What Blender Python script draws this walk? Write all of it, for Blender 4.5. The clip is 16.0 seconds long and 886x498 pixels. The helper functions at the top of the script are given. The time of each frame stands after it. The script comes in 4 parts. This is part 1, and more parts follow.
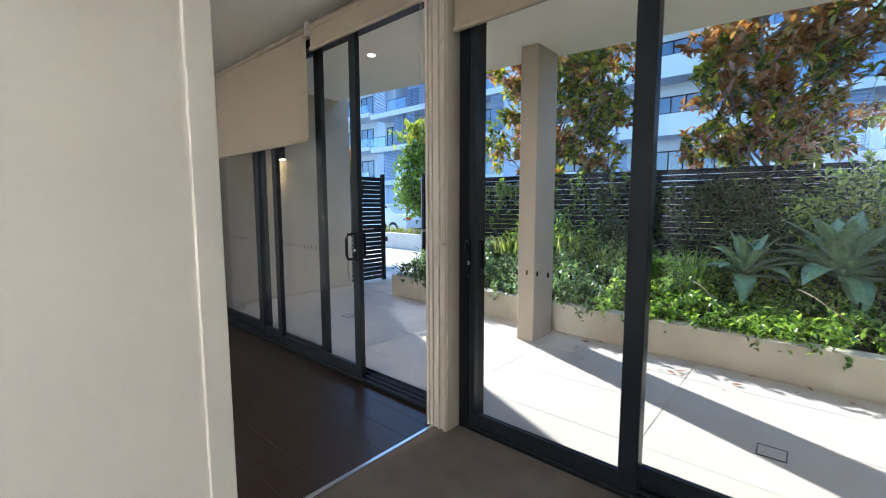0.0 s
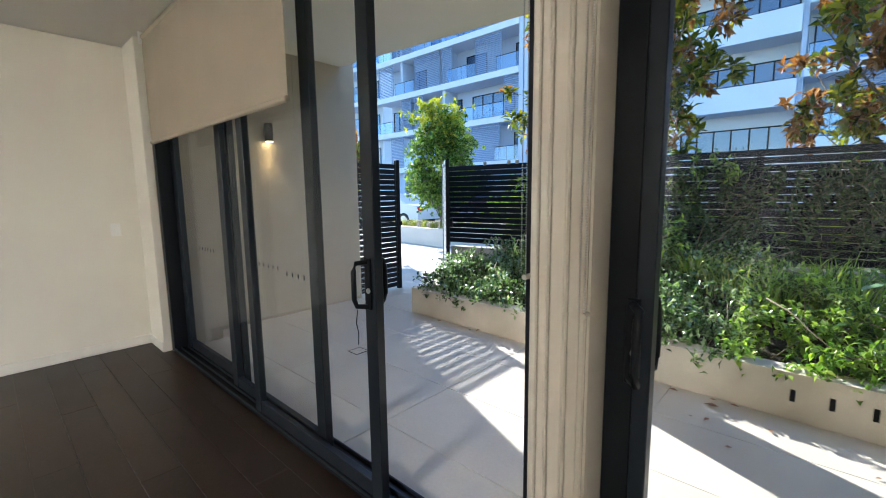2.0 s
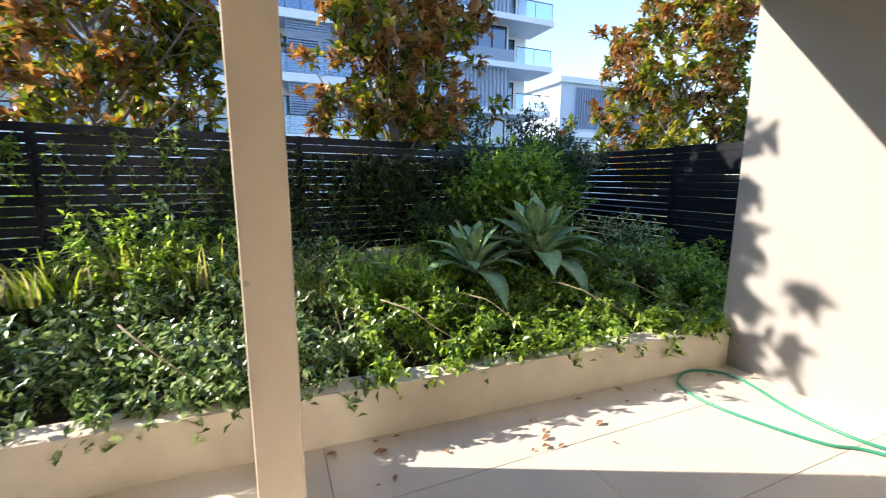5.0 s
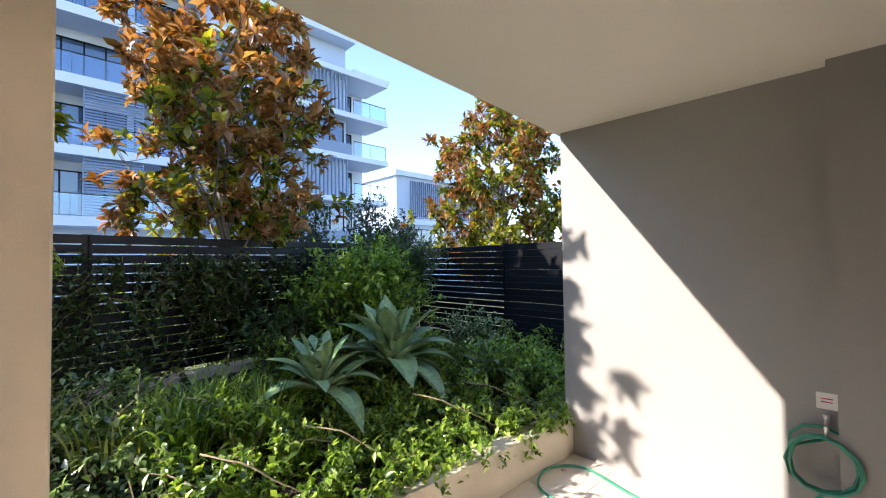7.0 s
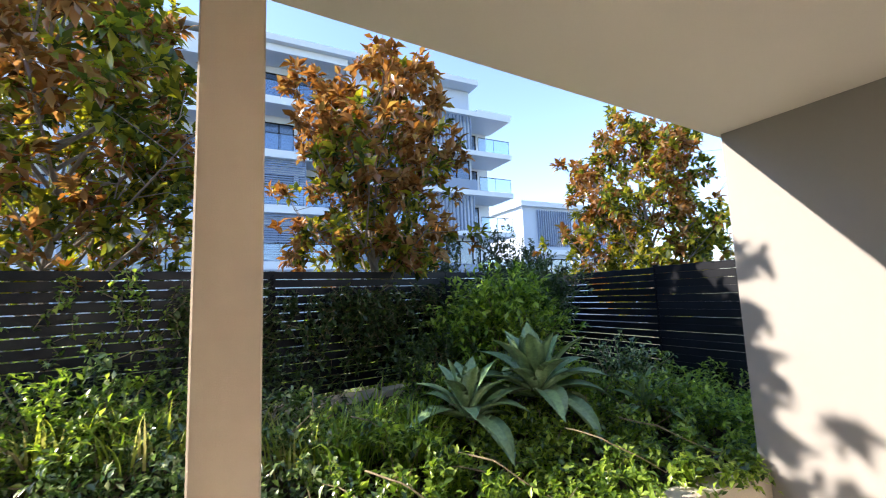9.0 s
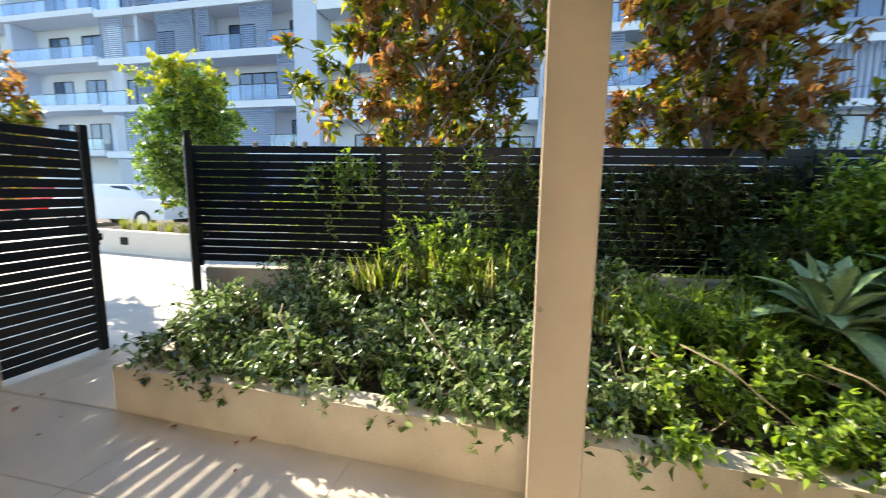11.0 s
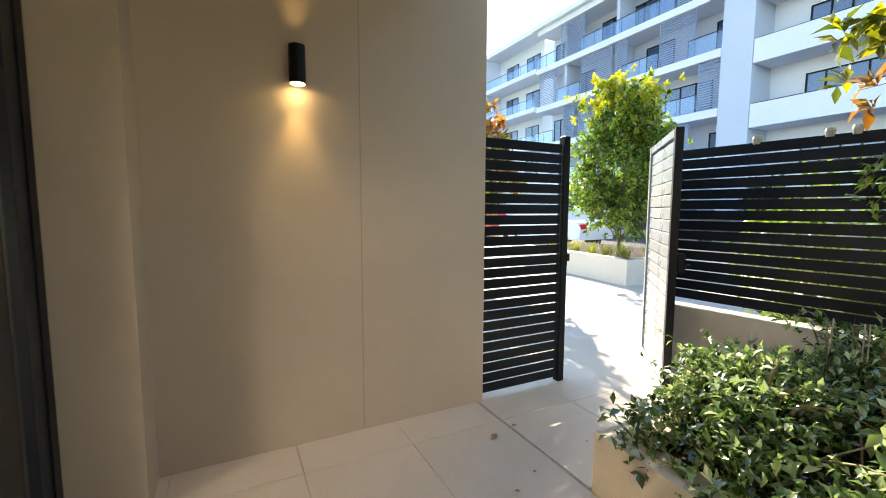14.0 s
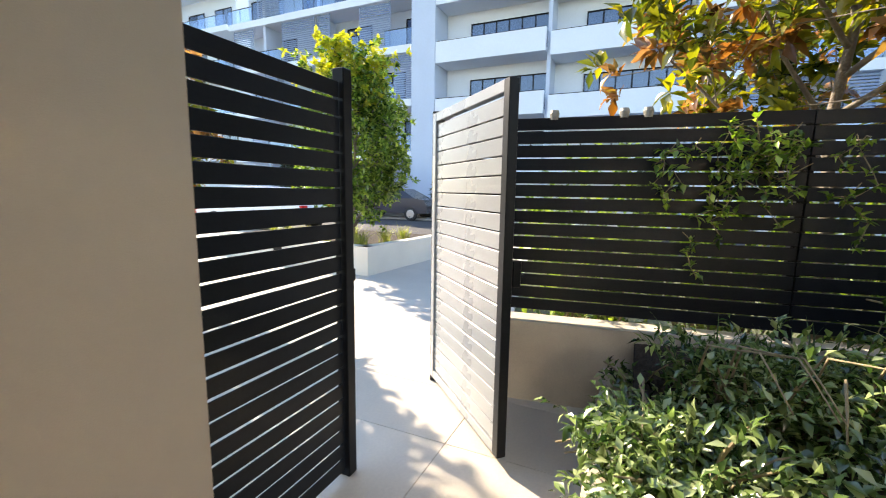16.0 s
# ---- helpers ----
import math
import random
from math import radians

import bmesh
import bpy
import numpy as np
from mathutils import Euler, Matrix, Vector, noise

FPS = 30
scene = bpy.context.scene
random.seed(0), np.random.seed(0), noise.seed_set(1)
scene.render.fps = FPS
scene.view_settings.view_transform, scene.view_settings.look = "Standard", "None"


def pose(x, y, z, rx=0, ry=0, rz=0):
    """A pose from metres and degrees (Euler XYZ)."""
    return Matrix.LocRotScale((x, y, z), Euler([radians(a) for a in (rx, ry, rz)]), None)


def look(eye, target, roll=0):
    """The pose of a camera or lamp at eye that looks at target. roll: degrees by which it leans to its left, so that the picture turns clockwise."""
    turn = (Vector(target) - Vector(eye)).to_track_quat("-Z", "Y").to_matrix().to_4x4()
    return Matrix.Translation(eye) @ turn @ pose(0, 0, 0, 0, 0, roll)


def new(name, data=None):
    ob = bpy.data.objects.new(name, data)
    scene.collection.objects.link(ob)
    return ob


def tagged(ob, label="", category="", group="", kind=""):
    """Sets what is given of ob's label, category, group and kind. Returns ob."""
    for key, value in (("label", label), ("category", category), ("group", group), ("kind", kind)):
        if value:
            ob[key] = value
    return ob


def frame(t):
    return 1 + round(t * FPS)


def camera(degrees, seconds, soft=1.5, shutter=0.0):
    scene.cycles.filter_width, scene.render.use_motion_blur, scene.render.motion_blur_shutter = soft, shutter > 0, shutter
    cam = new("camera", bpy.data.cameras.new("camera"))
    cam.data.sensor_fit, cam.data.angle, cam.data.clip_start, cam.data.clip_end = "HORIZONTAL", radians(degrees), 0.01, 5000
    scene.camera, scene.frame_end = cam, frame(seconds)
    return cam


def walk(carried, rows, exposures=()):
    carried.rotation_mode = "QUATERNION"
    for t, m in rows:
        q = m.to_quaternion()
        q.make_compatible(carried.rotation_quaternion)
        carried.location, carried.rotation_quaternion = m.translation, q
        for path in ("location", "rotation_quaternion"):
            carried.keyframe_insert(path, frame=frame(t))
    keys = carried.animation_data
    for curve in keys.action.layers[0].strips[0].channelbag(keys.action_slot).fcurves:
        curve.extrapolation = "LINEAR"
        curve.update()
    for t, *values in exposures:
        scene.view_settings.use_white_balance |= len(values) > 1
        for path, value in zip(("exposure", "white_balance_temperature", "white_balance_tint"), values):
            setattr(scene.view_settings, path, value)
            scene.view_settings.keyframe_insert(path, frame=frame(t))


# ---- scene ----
cam = camera(93.3, 16.0, soft=1.0, shutter=0.2)
PATH = [
    (0, (-0.064, -0.114, 1.32), (-1.377, 1.381, 1.117), -0.1),
    (0.5, (-0.355, 0.112, 1.38), (-1.722, 1.551, 1.142), 0.1),
    (1, (-0.63, 0.305, 1.40), (-2.035, 1.706, 1.147), 0.0),
    (1.5, (-0.912, 0.528, 1.400), (-2.308, 1.938, 1.146), -0.4),
    (2, (-1.194, 0.709, 1.394), (-2.529, 2.175, 1.133), -0.7),
    (2.5, (-1.499, 0.883, 1.418), (-2.69, 2.467, 1.154), -0.9),
    (3, (-1.744, 1.123, 1.423), (-2.703, 2.857, 1.149), -0.9),
    (3.5, (-1.926, 1.326, 1.405), (-2.54, 3.21, 1.125), -1.1),
    (4, (-2.09, 1.55, 1.40), (-2.277, 3.524, 1.11), -0.8),
    (4.5, (-2.15, 1.72, 1.39), (-1.826, 3.667, 1.066), -0.2),
    (5, (-2.107, 1.835, 1.41), (-1.343, 3.653, 1.077), 0.2),
    (6.1, (-2.085, 2.03, 1.51), (-0.835, 3.58, 1.39), -0.8),
    (7.5, (-2.05, 2.062, 1.601), (-0.65, 3.474, 1.821), -2.1),
    (8, (-2.095, 2.156, 1.568), (-0.835, 3.658, 1.962), -3.5),
    (10.5, (-2.129, 2.11, 1.481), (-2.092, 4.098, 1.266), -0.3),
    (11, (-2.202, 2.116, 1.411), (-2.65, 4.044, 1.129), 0.8),
    (11.5, (-2.3, 2.182, 1.35), (-3.357, 3.852, 1.041), 0.8),
    (12, (-2.4, 2.214, 1.331), (-3.9, 3.503, 1.034), 0.6),
    (12.5, (-2.525, 2.327, 1.332), (-4.257, 3.293, 1.074), 0.6),
    (13, (-2.722, 2.448, 1.33), (-4.535, 3.266, 1.117), 0.7),
    (13.5, (-3.056, 2.491, 1.366), (-4.867, 3.317, 1.173), 0.8),
    (14, (-3.403, 2.563, 1.337), (-5.177, 3.467, 1.15), 0.2),
    (14.5, (-3.755, 2.693, 1.361), (-5.408, 3.797, 1.144), 0.2),
    (15, (-4.119, 2.827, 1.37), (-5.525, 4.228, 1.123), 0.2),
    (15.5, (-4.418, 3.037, 1.355), (-5.55, 4.664, 1.088), 0.3),
    (16, (-4.654, 3.302, 1.374), (-5.474, 5.105, 1.099), 0.9),
]
walk(cam, [(t, look(eye, target, roll)) for t, eye, target, roll in PATH],
     exposures=[(0, 1.75, 5550, 8), (2.2, 1.88, 5950, 7), (3.0, 2.05, 6600, 9), (4.2, 1.98, 7500, 9), (5.0, 1.85, 6900, 13), (7.5, 1.92, 6750, 16), (8.2, 1.85, 6750, 16), (10.5, 1.82, 7700, 13), (11.5, 1.88, 7800, 8), (12.3, 2.2, 8200, 9), (13.5, 2.25, 8100, 9), (15.0, 2.0, 8100, 11), (16, 2.05, 8200, 13)])

# ---- light ----
SUN_EL, SUN_AZ = 30.0, -66.0          # degrees; azimuth clockwise from +y
world = bpy.data.worlds.new("world")
scene.world = world
world.use_nodes = True
wn = world.node_tree
sky = wn.nodes.new("ShaderNodeTexSky")
sky.sky_type = "NISHITA"
sky.sun_disc = False
sky.dust_density, sky.ozone_density = 0.1, 3.5
sky.sun_elevation = radians(SUN_EL)
sky.sun_rotation = radians(SUN_AZ)
wn.links.new(sky.outputs[0], wn.nodes["Background"].inputs[0])
wn.nodes["Background"].inputs[1].default_value = 0.15
sun_data = bpy.data.lights.new("sun", "SUN")
sun_data.energy, sun_data.angle, sun_data.color = 3.4, radians(0.55), (1.0, 0.94, 0.85)
sun = new("sun", sun_data)
_c = math.cos(radians(SUN_EL))
SUN_TO = Vector((math.sin(radians(SUN_AZ)) * _c, math.cos(radians(SUN_AZ)) * _c, math.sin(radians(SUN_EL))))
sun.matrix_world = look(SUN_TO * 40, (0, 0, 0))


# ---- materials ----
def mat(name, col, rough=0.6, metal=0.0, var=0.12, scale=8.0, fine=120.0, bump=0.1, dist=0.003, spec=0.5, tint=None, rand=0.0):
    """A paint or stone with stains at a large scale, grain at a fine one and relief."""
    m = bpy.data.materials.new(name)
    m.use_nodes = True
    nt = m.node_tree
    b = nt.nodes["Principled BSDF"]
    b.inputs["Roughness"].default_value, b.inputs["Metallic"].default_value = rough, metal
    b.inputs["Specular IOR Level"].default_value = spec
    tc = nt.nodes.new("ShaderNodeTexCoord")
    n1, n2 = nt.nodes.new("ShaderNodeTexNoise"), nt.nodes.new("ShaderNodeTexNoise")
    n1.inputs["Scale"].default_value, n1.inputs["Detail"].default_value = scale, 6
    n2.inputs["Scale"].default_value, n2.inputs["Detail"].default_value = fine, 4
    for n in (n1, n2):
        nt.links.new(tc.outputs["Object"], n.inputs["Vector"])
    mixf = nt.nodes.new("ShaderNodeMath")
    mixf.operation = "MULTIPLY_ADD"
    mixf.inputs[1].default_value = 0.45
    nt.links.new(n2.outputs["Fac"], mixf.inputs[0])
    half = nt.nodes.new("ShaderNodeMath")
    half.operation = "MULTIPLY"
    half.inputs[1].default_value = 0.55
    nt.links.new(n1.outputs["Fac"], half.inputs[0])
    nt.links.new(half.outputs[0], mixf.inputs[2])
    ramp = nt.nodes.new("ShaderNodeValToRGB")
    lo = [c * (1 - var) for c in col]
    hi = [min(1, c * (1 + var)) for c in (tint or col)]
    ramp.color_ramp.elements[0].position, ramp.color_ramp.elements[1].position = 0.32, 0.68
    ramp.color_ramp.elements[0].color, ramp.color_ramp.elements[1].color = (*lo, 1), (*hi, 1)
    nt.links.new(mixf.outputs[0], ramp.inputs[0])
    out = ramp.outputs[0]
    if rand:
        oi, hsv, mr = nt.nodes.new("ShaderNodeObjectInfo"), nt.nodes.new("ShaderNodeHueSaturation"), nt.nodes.new("ShaderNodeMapRange")
        mr.inputs[3].default_value, mr.inputs[4].default_value = 1 - rand, 1 + rand
        nt.links.new(oi.outputs["Random"], mr.inputs[0])
        nt.links.new(mr.outputs[0], hsv.inputs["Value"])
        nt.links.new(out, hsv.inputs["Color"])
        out = hsv.outputs[0]
    nt.links.new(out, b.inputs["Base Color"])
    rr = nt.nodes.new("ShaderNodeMapRange")
    rr.inputs[3].default_value, rr.inputs[4].default_value = max(0.02, rough - 0.08), min(1, rough + 0.08)
    nt.links.new(n1.outputs["Fac"], rr.inputs[0])
    nt.links.new(rr.outputs[0], b.inputs["Roughness"])
    if bump:
        bp = nt.nodes.new("ShaderNodeBump")
        bp.inputs["Strength"].default_value, bp.inputs["Distance"].default_value = bump, dist
        nt.links.new(n2.outputs["Fac"], bp.inputs["Height"])
        nt.links.new(bp.outputs[0], b.inputs["Normal"])
    return m


def leaf_mat(name, cols, rough=0.4, spec=0.5, trans=0.25):
    """Leaves: each island takes its own colour, with some light let through."""
    m = bpy.data.materials.new(name)
    m.use_nodes = True
    nt = m.node_tree
    b = nt.nodes["Principled BSDF"]
    g = nt.nodes.new("ShaderNodeNewGeometry")
    ramp = nt.nodes.new("ShaderNodeValToRGB")
    while len(ramp.color_ramp.elements) < len(cols):
        ramp.color_ramp.elements.new(0.5)
    for i, c in enumerate(cols):
        ramp.color_ramp.elements[i].position = i / max(1, len(cols) - 1)
        ramp.color_ramp.elements[i].color = (*c, 1)
    nt.links.new(g.outputs["Random Per Island"], ramp.inputs[0])
    nt.links.new(ramp.outputs[0], b.inputs["Base Color"])
    b.inputs["Roughness"].default_value, b.inputs["Specular IOR Level"].default_value = rough, spec
    t = nt.nodes.new("ShaderNodeBsdfTranslucent")
    hs = nt.nodes.new("ShaderNodeHueSaturation")
    hs.inputs["Saturation"].default_value, hs.inputs["Value"].default_value = 1.1, 2.0
    nt.links.new(ramp.outputs[0], hs.inputs["Color"])
    nt.links.new(hs.outputs[0], t.inputs[0])
    mx = nt.nodes.new("ShaderNodeMixShader")
    mx.inputs[0].default_value = trans
    nt.links.new(b.outputs[0], mx.inputs[1])
    nt.links.new(t.outputs[0], mx.inputs[2])
    nt.links.new(mx.outputs[0], nt.nodes["Material Output"].inputs[0])
    return m


def glass_mat(name, tint=(1, 1, 1), gloss=(0.9, 0.95, 1.0), base=0.018, grazing=0.7):
    m = bpy.data.materials.new(name)
    m.use_nodes = True
    nt = m.node_tree
    nt.nodes.remove(nt.nodes["Principled BSDF"])
    tr, gl, lw, mx = (nt.nodes.new(k) for k in ("ShaderNodeBsdfTransparent", "ShaderNodeBsdfGlossy", "ShaderNodeLayerWeight", "ShaderNodeMixShader"))
    pw, ad = nt.nodes.new("ShaderNodeMath"), nt.nodes.new("ShaderNodeMath")
    pw.operation, ad.operation = "POWER", "MULTIPLY_ADD"
    pw.inputs[1].default_value, ad.inputs[1].default_value, ad.inputs[2].default_value = 5.0, grazing, base
    tr.inputs[0].default_value, gl.inputs[0].default_value = (*tint, 1), (*gloss, 1)
    gl.inputs["Roughness"].default_value = 0.01
    lw.inputs["Blend"].default_value = 0.5
    nt.links.new(lw.outputs["Facing"], pw.inputs[0])
    nt.links.new(pw.outputs[0], ad.inputs[0])
    nt.links.new(ad.outputs[0], mx.inputs[0])
    nt.links.new(tr.outputs[0], mx.inputs[1])
    nt.links.new(gl.outputs[0], mx.inputs[2])
    nt.links.new(mx.outputs[0], nt.nodes["Material Output"].inputs[0])
    return m


def glow_mat(name, col, power):
    m = bpy.data.materials.new(name)
    m.use_nodes = True
    b = m.node_tree.nodes["Principled BSDF"]
    b.inputs["Emission Color"].default_value, b.inputs["Emission Strength"].default_value = (*col, 1), power
    return m


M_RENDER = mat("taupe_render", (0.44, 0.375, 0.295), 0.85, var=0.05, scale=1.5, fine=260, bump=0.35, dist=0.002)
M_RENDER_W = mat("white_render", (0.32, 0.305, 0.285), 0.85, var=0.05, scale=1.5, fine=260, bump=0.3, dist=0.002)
M_SOFFIT = mat("soffit_paint", (0.88, 0.83, 0.74), 0.8, var=0.03, scale=1.2, fine=150, bump=0.1)
M_WALL = mat("cream_wall_paint", (0.74, 0.69, 0.60), 0.7, var=0.02, scale=1.0, fine=200, bump=0.06)
M_WHITE = mat("white_gloss_paint", (0.76, 0.72, 0.65), 0.4, var=0.02, scale=2.0, fine=90, bump=0.03)
M_POST = mat("beige_satin_paint", (0.40, 0.36, 0.295), 0.5, var=0.03, scale=2.0, fine=90, bump=0.03)
M_PLANTER_W = mat("white_planter_render", (0.68, 0.65, 0.60), 0.85, var=0.07, scale=2.5, fine=180, bump=0.3)
M_CEIL = mat("ceiling_paint", (0.66, 0.64, 0.60), 0.8, var=0.02, scale=1.0, fine=180, bump=0.05)
M_TIMBER = mat("dark_stained_timber", (0.024, 0.0135, 0.009), 0.36, var=0.35, scale=3.0, fine=50, bump=0.12, dist=0.002, spec=0.3, rand=0.12)
M_CARPET = mat("grey_brown_carpet", (0.16, 0.13, 0.105), 1.0, var=0.25, scale=6, fine=500, bump=0.9, dist=0.006)
M_TILE = mat("pale_stone_tile", (0.58, 0.52, 0.445), 0.55, var=0.08, scale=3.0, fine=60, bump=0.06, dist=0.002, rand=0.05)
M_GROUT = mat("grey_grout", (0.42, 0.37, 0.32), 0.9)
M_PLANTER = mat("cream_planter_render", (0.52, 0.46, 0.37), 0.85, var=0.16, scale=3.5, fine=180, bump=0.35, dist=0.003, tint=(0.56, 0.50, 0.41))
M_BLACK = mat("black_powder_coat", (0.007, 0.008, 0.010), 0.38, var=0.15, scale=5, fine=300, bump=0.06, spec=0.14)
M_DARKGREY = mat("dark_grey_aluminium", (0.013, 0.0165, 0.022), 0.36, var=0.12, scale=5, fine=300, bump=0.05, spec=0.22)
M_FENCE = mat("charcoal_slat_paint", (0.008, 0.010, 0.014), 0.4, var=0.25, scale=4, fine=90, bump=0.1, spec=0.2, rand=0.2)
M_SOIL = mat("dark_soil", (0.045, 0.032, 0.022), 1.0, var=0.5, scale=9, fine=60, bump=1.0, dist=0.03)
M_STEEL = mat("brushed_steel", (0.55, 0.55, 0.55), 0.3, metal=1.0, var=0.05, bump=0.03)
M_BLIND = mat("beige_blind_fabric", (0.33, 0.28, 0.215), 0.9, var=0.04, scale=2, fine=700, bump=0.3, dist=0.001)
M_PLASTIC = mat("white_plastic", (0.78, 0.76, 0.72), 0.35, var=0.02, bump=0.0)
M_HOSE = mat("green_hose", (0.02, 0.22, 0.14), 0.4, var=0.1, bump=0.05)
M_BARK = mat("grey_bark", (0.20, 0.165, 0.13), 0.9, var=0.35, scale=8, fine=60, bump=0.8, dist=0.01)
M_STEM = mat("pale_stem", (0.24, 0.19, 0.11), 0.8, var=0.3, scale=20, fine=90, bump=0.3)
# Facade and louvre colours hold the blue of open shade.
M_BLDG = mat("shade_blue_facade", (0.47, 0.55, 0.68), 0.8, var=0.05, scale=0.4, fine=15, bump=0.1)
M_BLDG_W = mat("shade_blue_white_facade", (0.66, 0.72, 0.80), 0.8, var=0.04, scale=0.4, fine=15, bump=0.1)
M_LOUVRE = mat("shade_blue_louvre", (0.21, 0.28, 0.41), 0.5, var=0.06, scale=0.6, fine=12, bump=0.05)
M_CURTAIN = mat("pale_curtain", (0.42, 0.42, 0.40), 0.9, var=0.15, scale=2, fine=14, bump=0.3, dist=0.03)
# Near-black colour that stands for the shade inside the apartments.
M_ROOMSHADE = mat("room_shade_sheet", (0.05, 0.05, 0.055), 0.9, var=0.3, scale=0.5)
M_PATH = mat("pale_concrete_path", (0.52, 0.49, 0.45), 0.8, var=0.1, scale=1.5, fine=60, bump=0.2)
M_ROAD = mat("asphalt", (0.055, 0.055, 0.06), 0.9, var=0.25, scale=1.2, fine=90, bump=0.6, dist=0.006)
M_GROUND = mat("dry_lawn", (0.10, 0.11, 0.05), 1.0, var=0.4, scale=0.7, fine=30, bump=0.8, dist=0.03)
M_KERB = mat("kerb_concrete", (0.40, 0.38, 0.35), 0.85, var=0.15, scale=3, fine=70, bump=0.3)
M_CARWHITE = mat("white_car_paint", (0.75, 0.76, 0.78), 0.2, var=0.02, bump=0.0)
M_CARRED = mat("red_tail_lamp", (0.55, 0.02, 0.02), 0.2, var=0.05, bump=0.0)
M_CARDARK = mat("dark_car_paint", (0.03, 0.035, 0.05), 0.2, var=0.05, bump=0.0)
M_TYRE = mat("tyre_rubber", (0.02, 0.02, 0.02), 0.8, var=0.1, bump=0.1)
M_TERRA = mat("aged_metal_cap", (0.30, 0.27, 0.22), 0.5, var=0.2, bump=0.1)
M_GLASS = glass_mat("clear_glass", (0.985, 0.992, 0.988), grazing=0.4)
M_GLASS_BAL = glass_mat("blue_balustrade_glass", (0.78, 0.88, 0.97), (0.8, 0.9, 1.0), 0.10)
M_GLASS_WIN = glass_mat("dark_window_glass", (0.55, 0.62, 0.70), (0.85, 0.92, 1.0), 0.10)
M_GLASS_CAR = mat("car_window", (0.02, 0.025, 0.03), 0.06, var=0.0, bump=0.0, spec=0.8)
M_LAMPGLOW = glow_mat("warm_lamp_face", (1.0, 0.72, 0.36), 14.0)
M_SPOTGLOW = glow_mat("downlight_face", (1.0, 0.95, 0.85), 6.0)
L_COVER = leaf_mat("glossy_cover_leaf", [(0.012, 0.035, 0.010), (0.05, 0.10, 0.025), (0.13, 0.21, 0.06), (0.24, 0.33, 0.12), (0.38, 0.44, 0.24)], 0.26, 1.0, 0.25)
L_BRIGHT = leaf_mat("bright_shrub_leaf", [(0.025, 0.06, 0.01), (0.10, 0.18, 0.028), (0.23, 0.34, 0.05), (0.36, 0.46, 0.09)], 0.28, 0.6, 0.38)
L_DARK = leaf_mat("dark_climber_leaf", [(0.016, 0.035, 0.01), (0.035, 0.07, 0.016), (0.08, 0.13, 0.028)], 0.4, 0.5, 0.2)
L_GRASS = leaf_mat("lily_blade", [(0.08, 0.13, 0.02), (0.19, 0.27, 0.035), (0.34, 0.38, 0.07), (0.38, 0.34, 0.16)], 0.4, 0.5, 0.4)
L_STRAP = leaf_mat("dark_blade", [(0.02, 0.05, 0.015), (0.045, 0.10, 0.025)], 0.4, 0.5, 0.3)
L_MAG = leaf_mat("rust_magnolia_leaf", [(0.07, 0.035, 0.012), (0.20, 0.085, 0.025), (0.28, 0.125, 0.042), (0.33, 0.18, 0.075), (0.28, 0.19, 0.05)], 0.26, 0.8, 0.36)
L_MAGGREEN = leaf_mat("olive_magnolia_leaf", [(0.03, 0.045, 0.010), (0.075, 0.10, 0.016), (0.18, 0.19, 0.025), (0.34, 0.30, 0.04)], 0.22, 0.9, 0.45)
L_LIME = leaf_mat("lime_tree_leaf", [(0.025, 0.06, 0.014), (0.08, 0.15, 0.026), (0.18, 0.28, 0.05), (0.33, 0.42, 0.08)], 0.25, 1.0, 0.35)
L_TIP = leaf_mat("yellow_new_leaf", [(0.25, 0.30, 0.04), (0.48, 0.44, 0.06)], 0.35, 0.5, 0.4)
L_FAR = leaf_mat("far_foliage", [(0.015, 0.03, 0.015), (0.03, 0.05, 0.022), (0.05, 0.07, 0.03)], 0.5, 0.4, 0.2)
L_TUFT = leaf_mat("dry_tuft_blade", [(0.12, 0.17, 0.03), (0.24, 0.27, 0.06), (0.33, 0.32, 0.10)], 0.5, 0.4, 0.35)
L_DEAD = leaf_mat("fallen_leaf", [(0.22, 0.10, 0.05), (0.30, 0.16, 0.09), (0.16, 0.08, 0.05)], 0.6, 0.4, 0.1)
M_AGAVE = mat("blue_green_agave", (0.14, 0.25, 0.11), 0.36, var=0.2, scale=5, fine=40, bump=0.08, tint=(0.23, 0.36, 0.17))


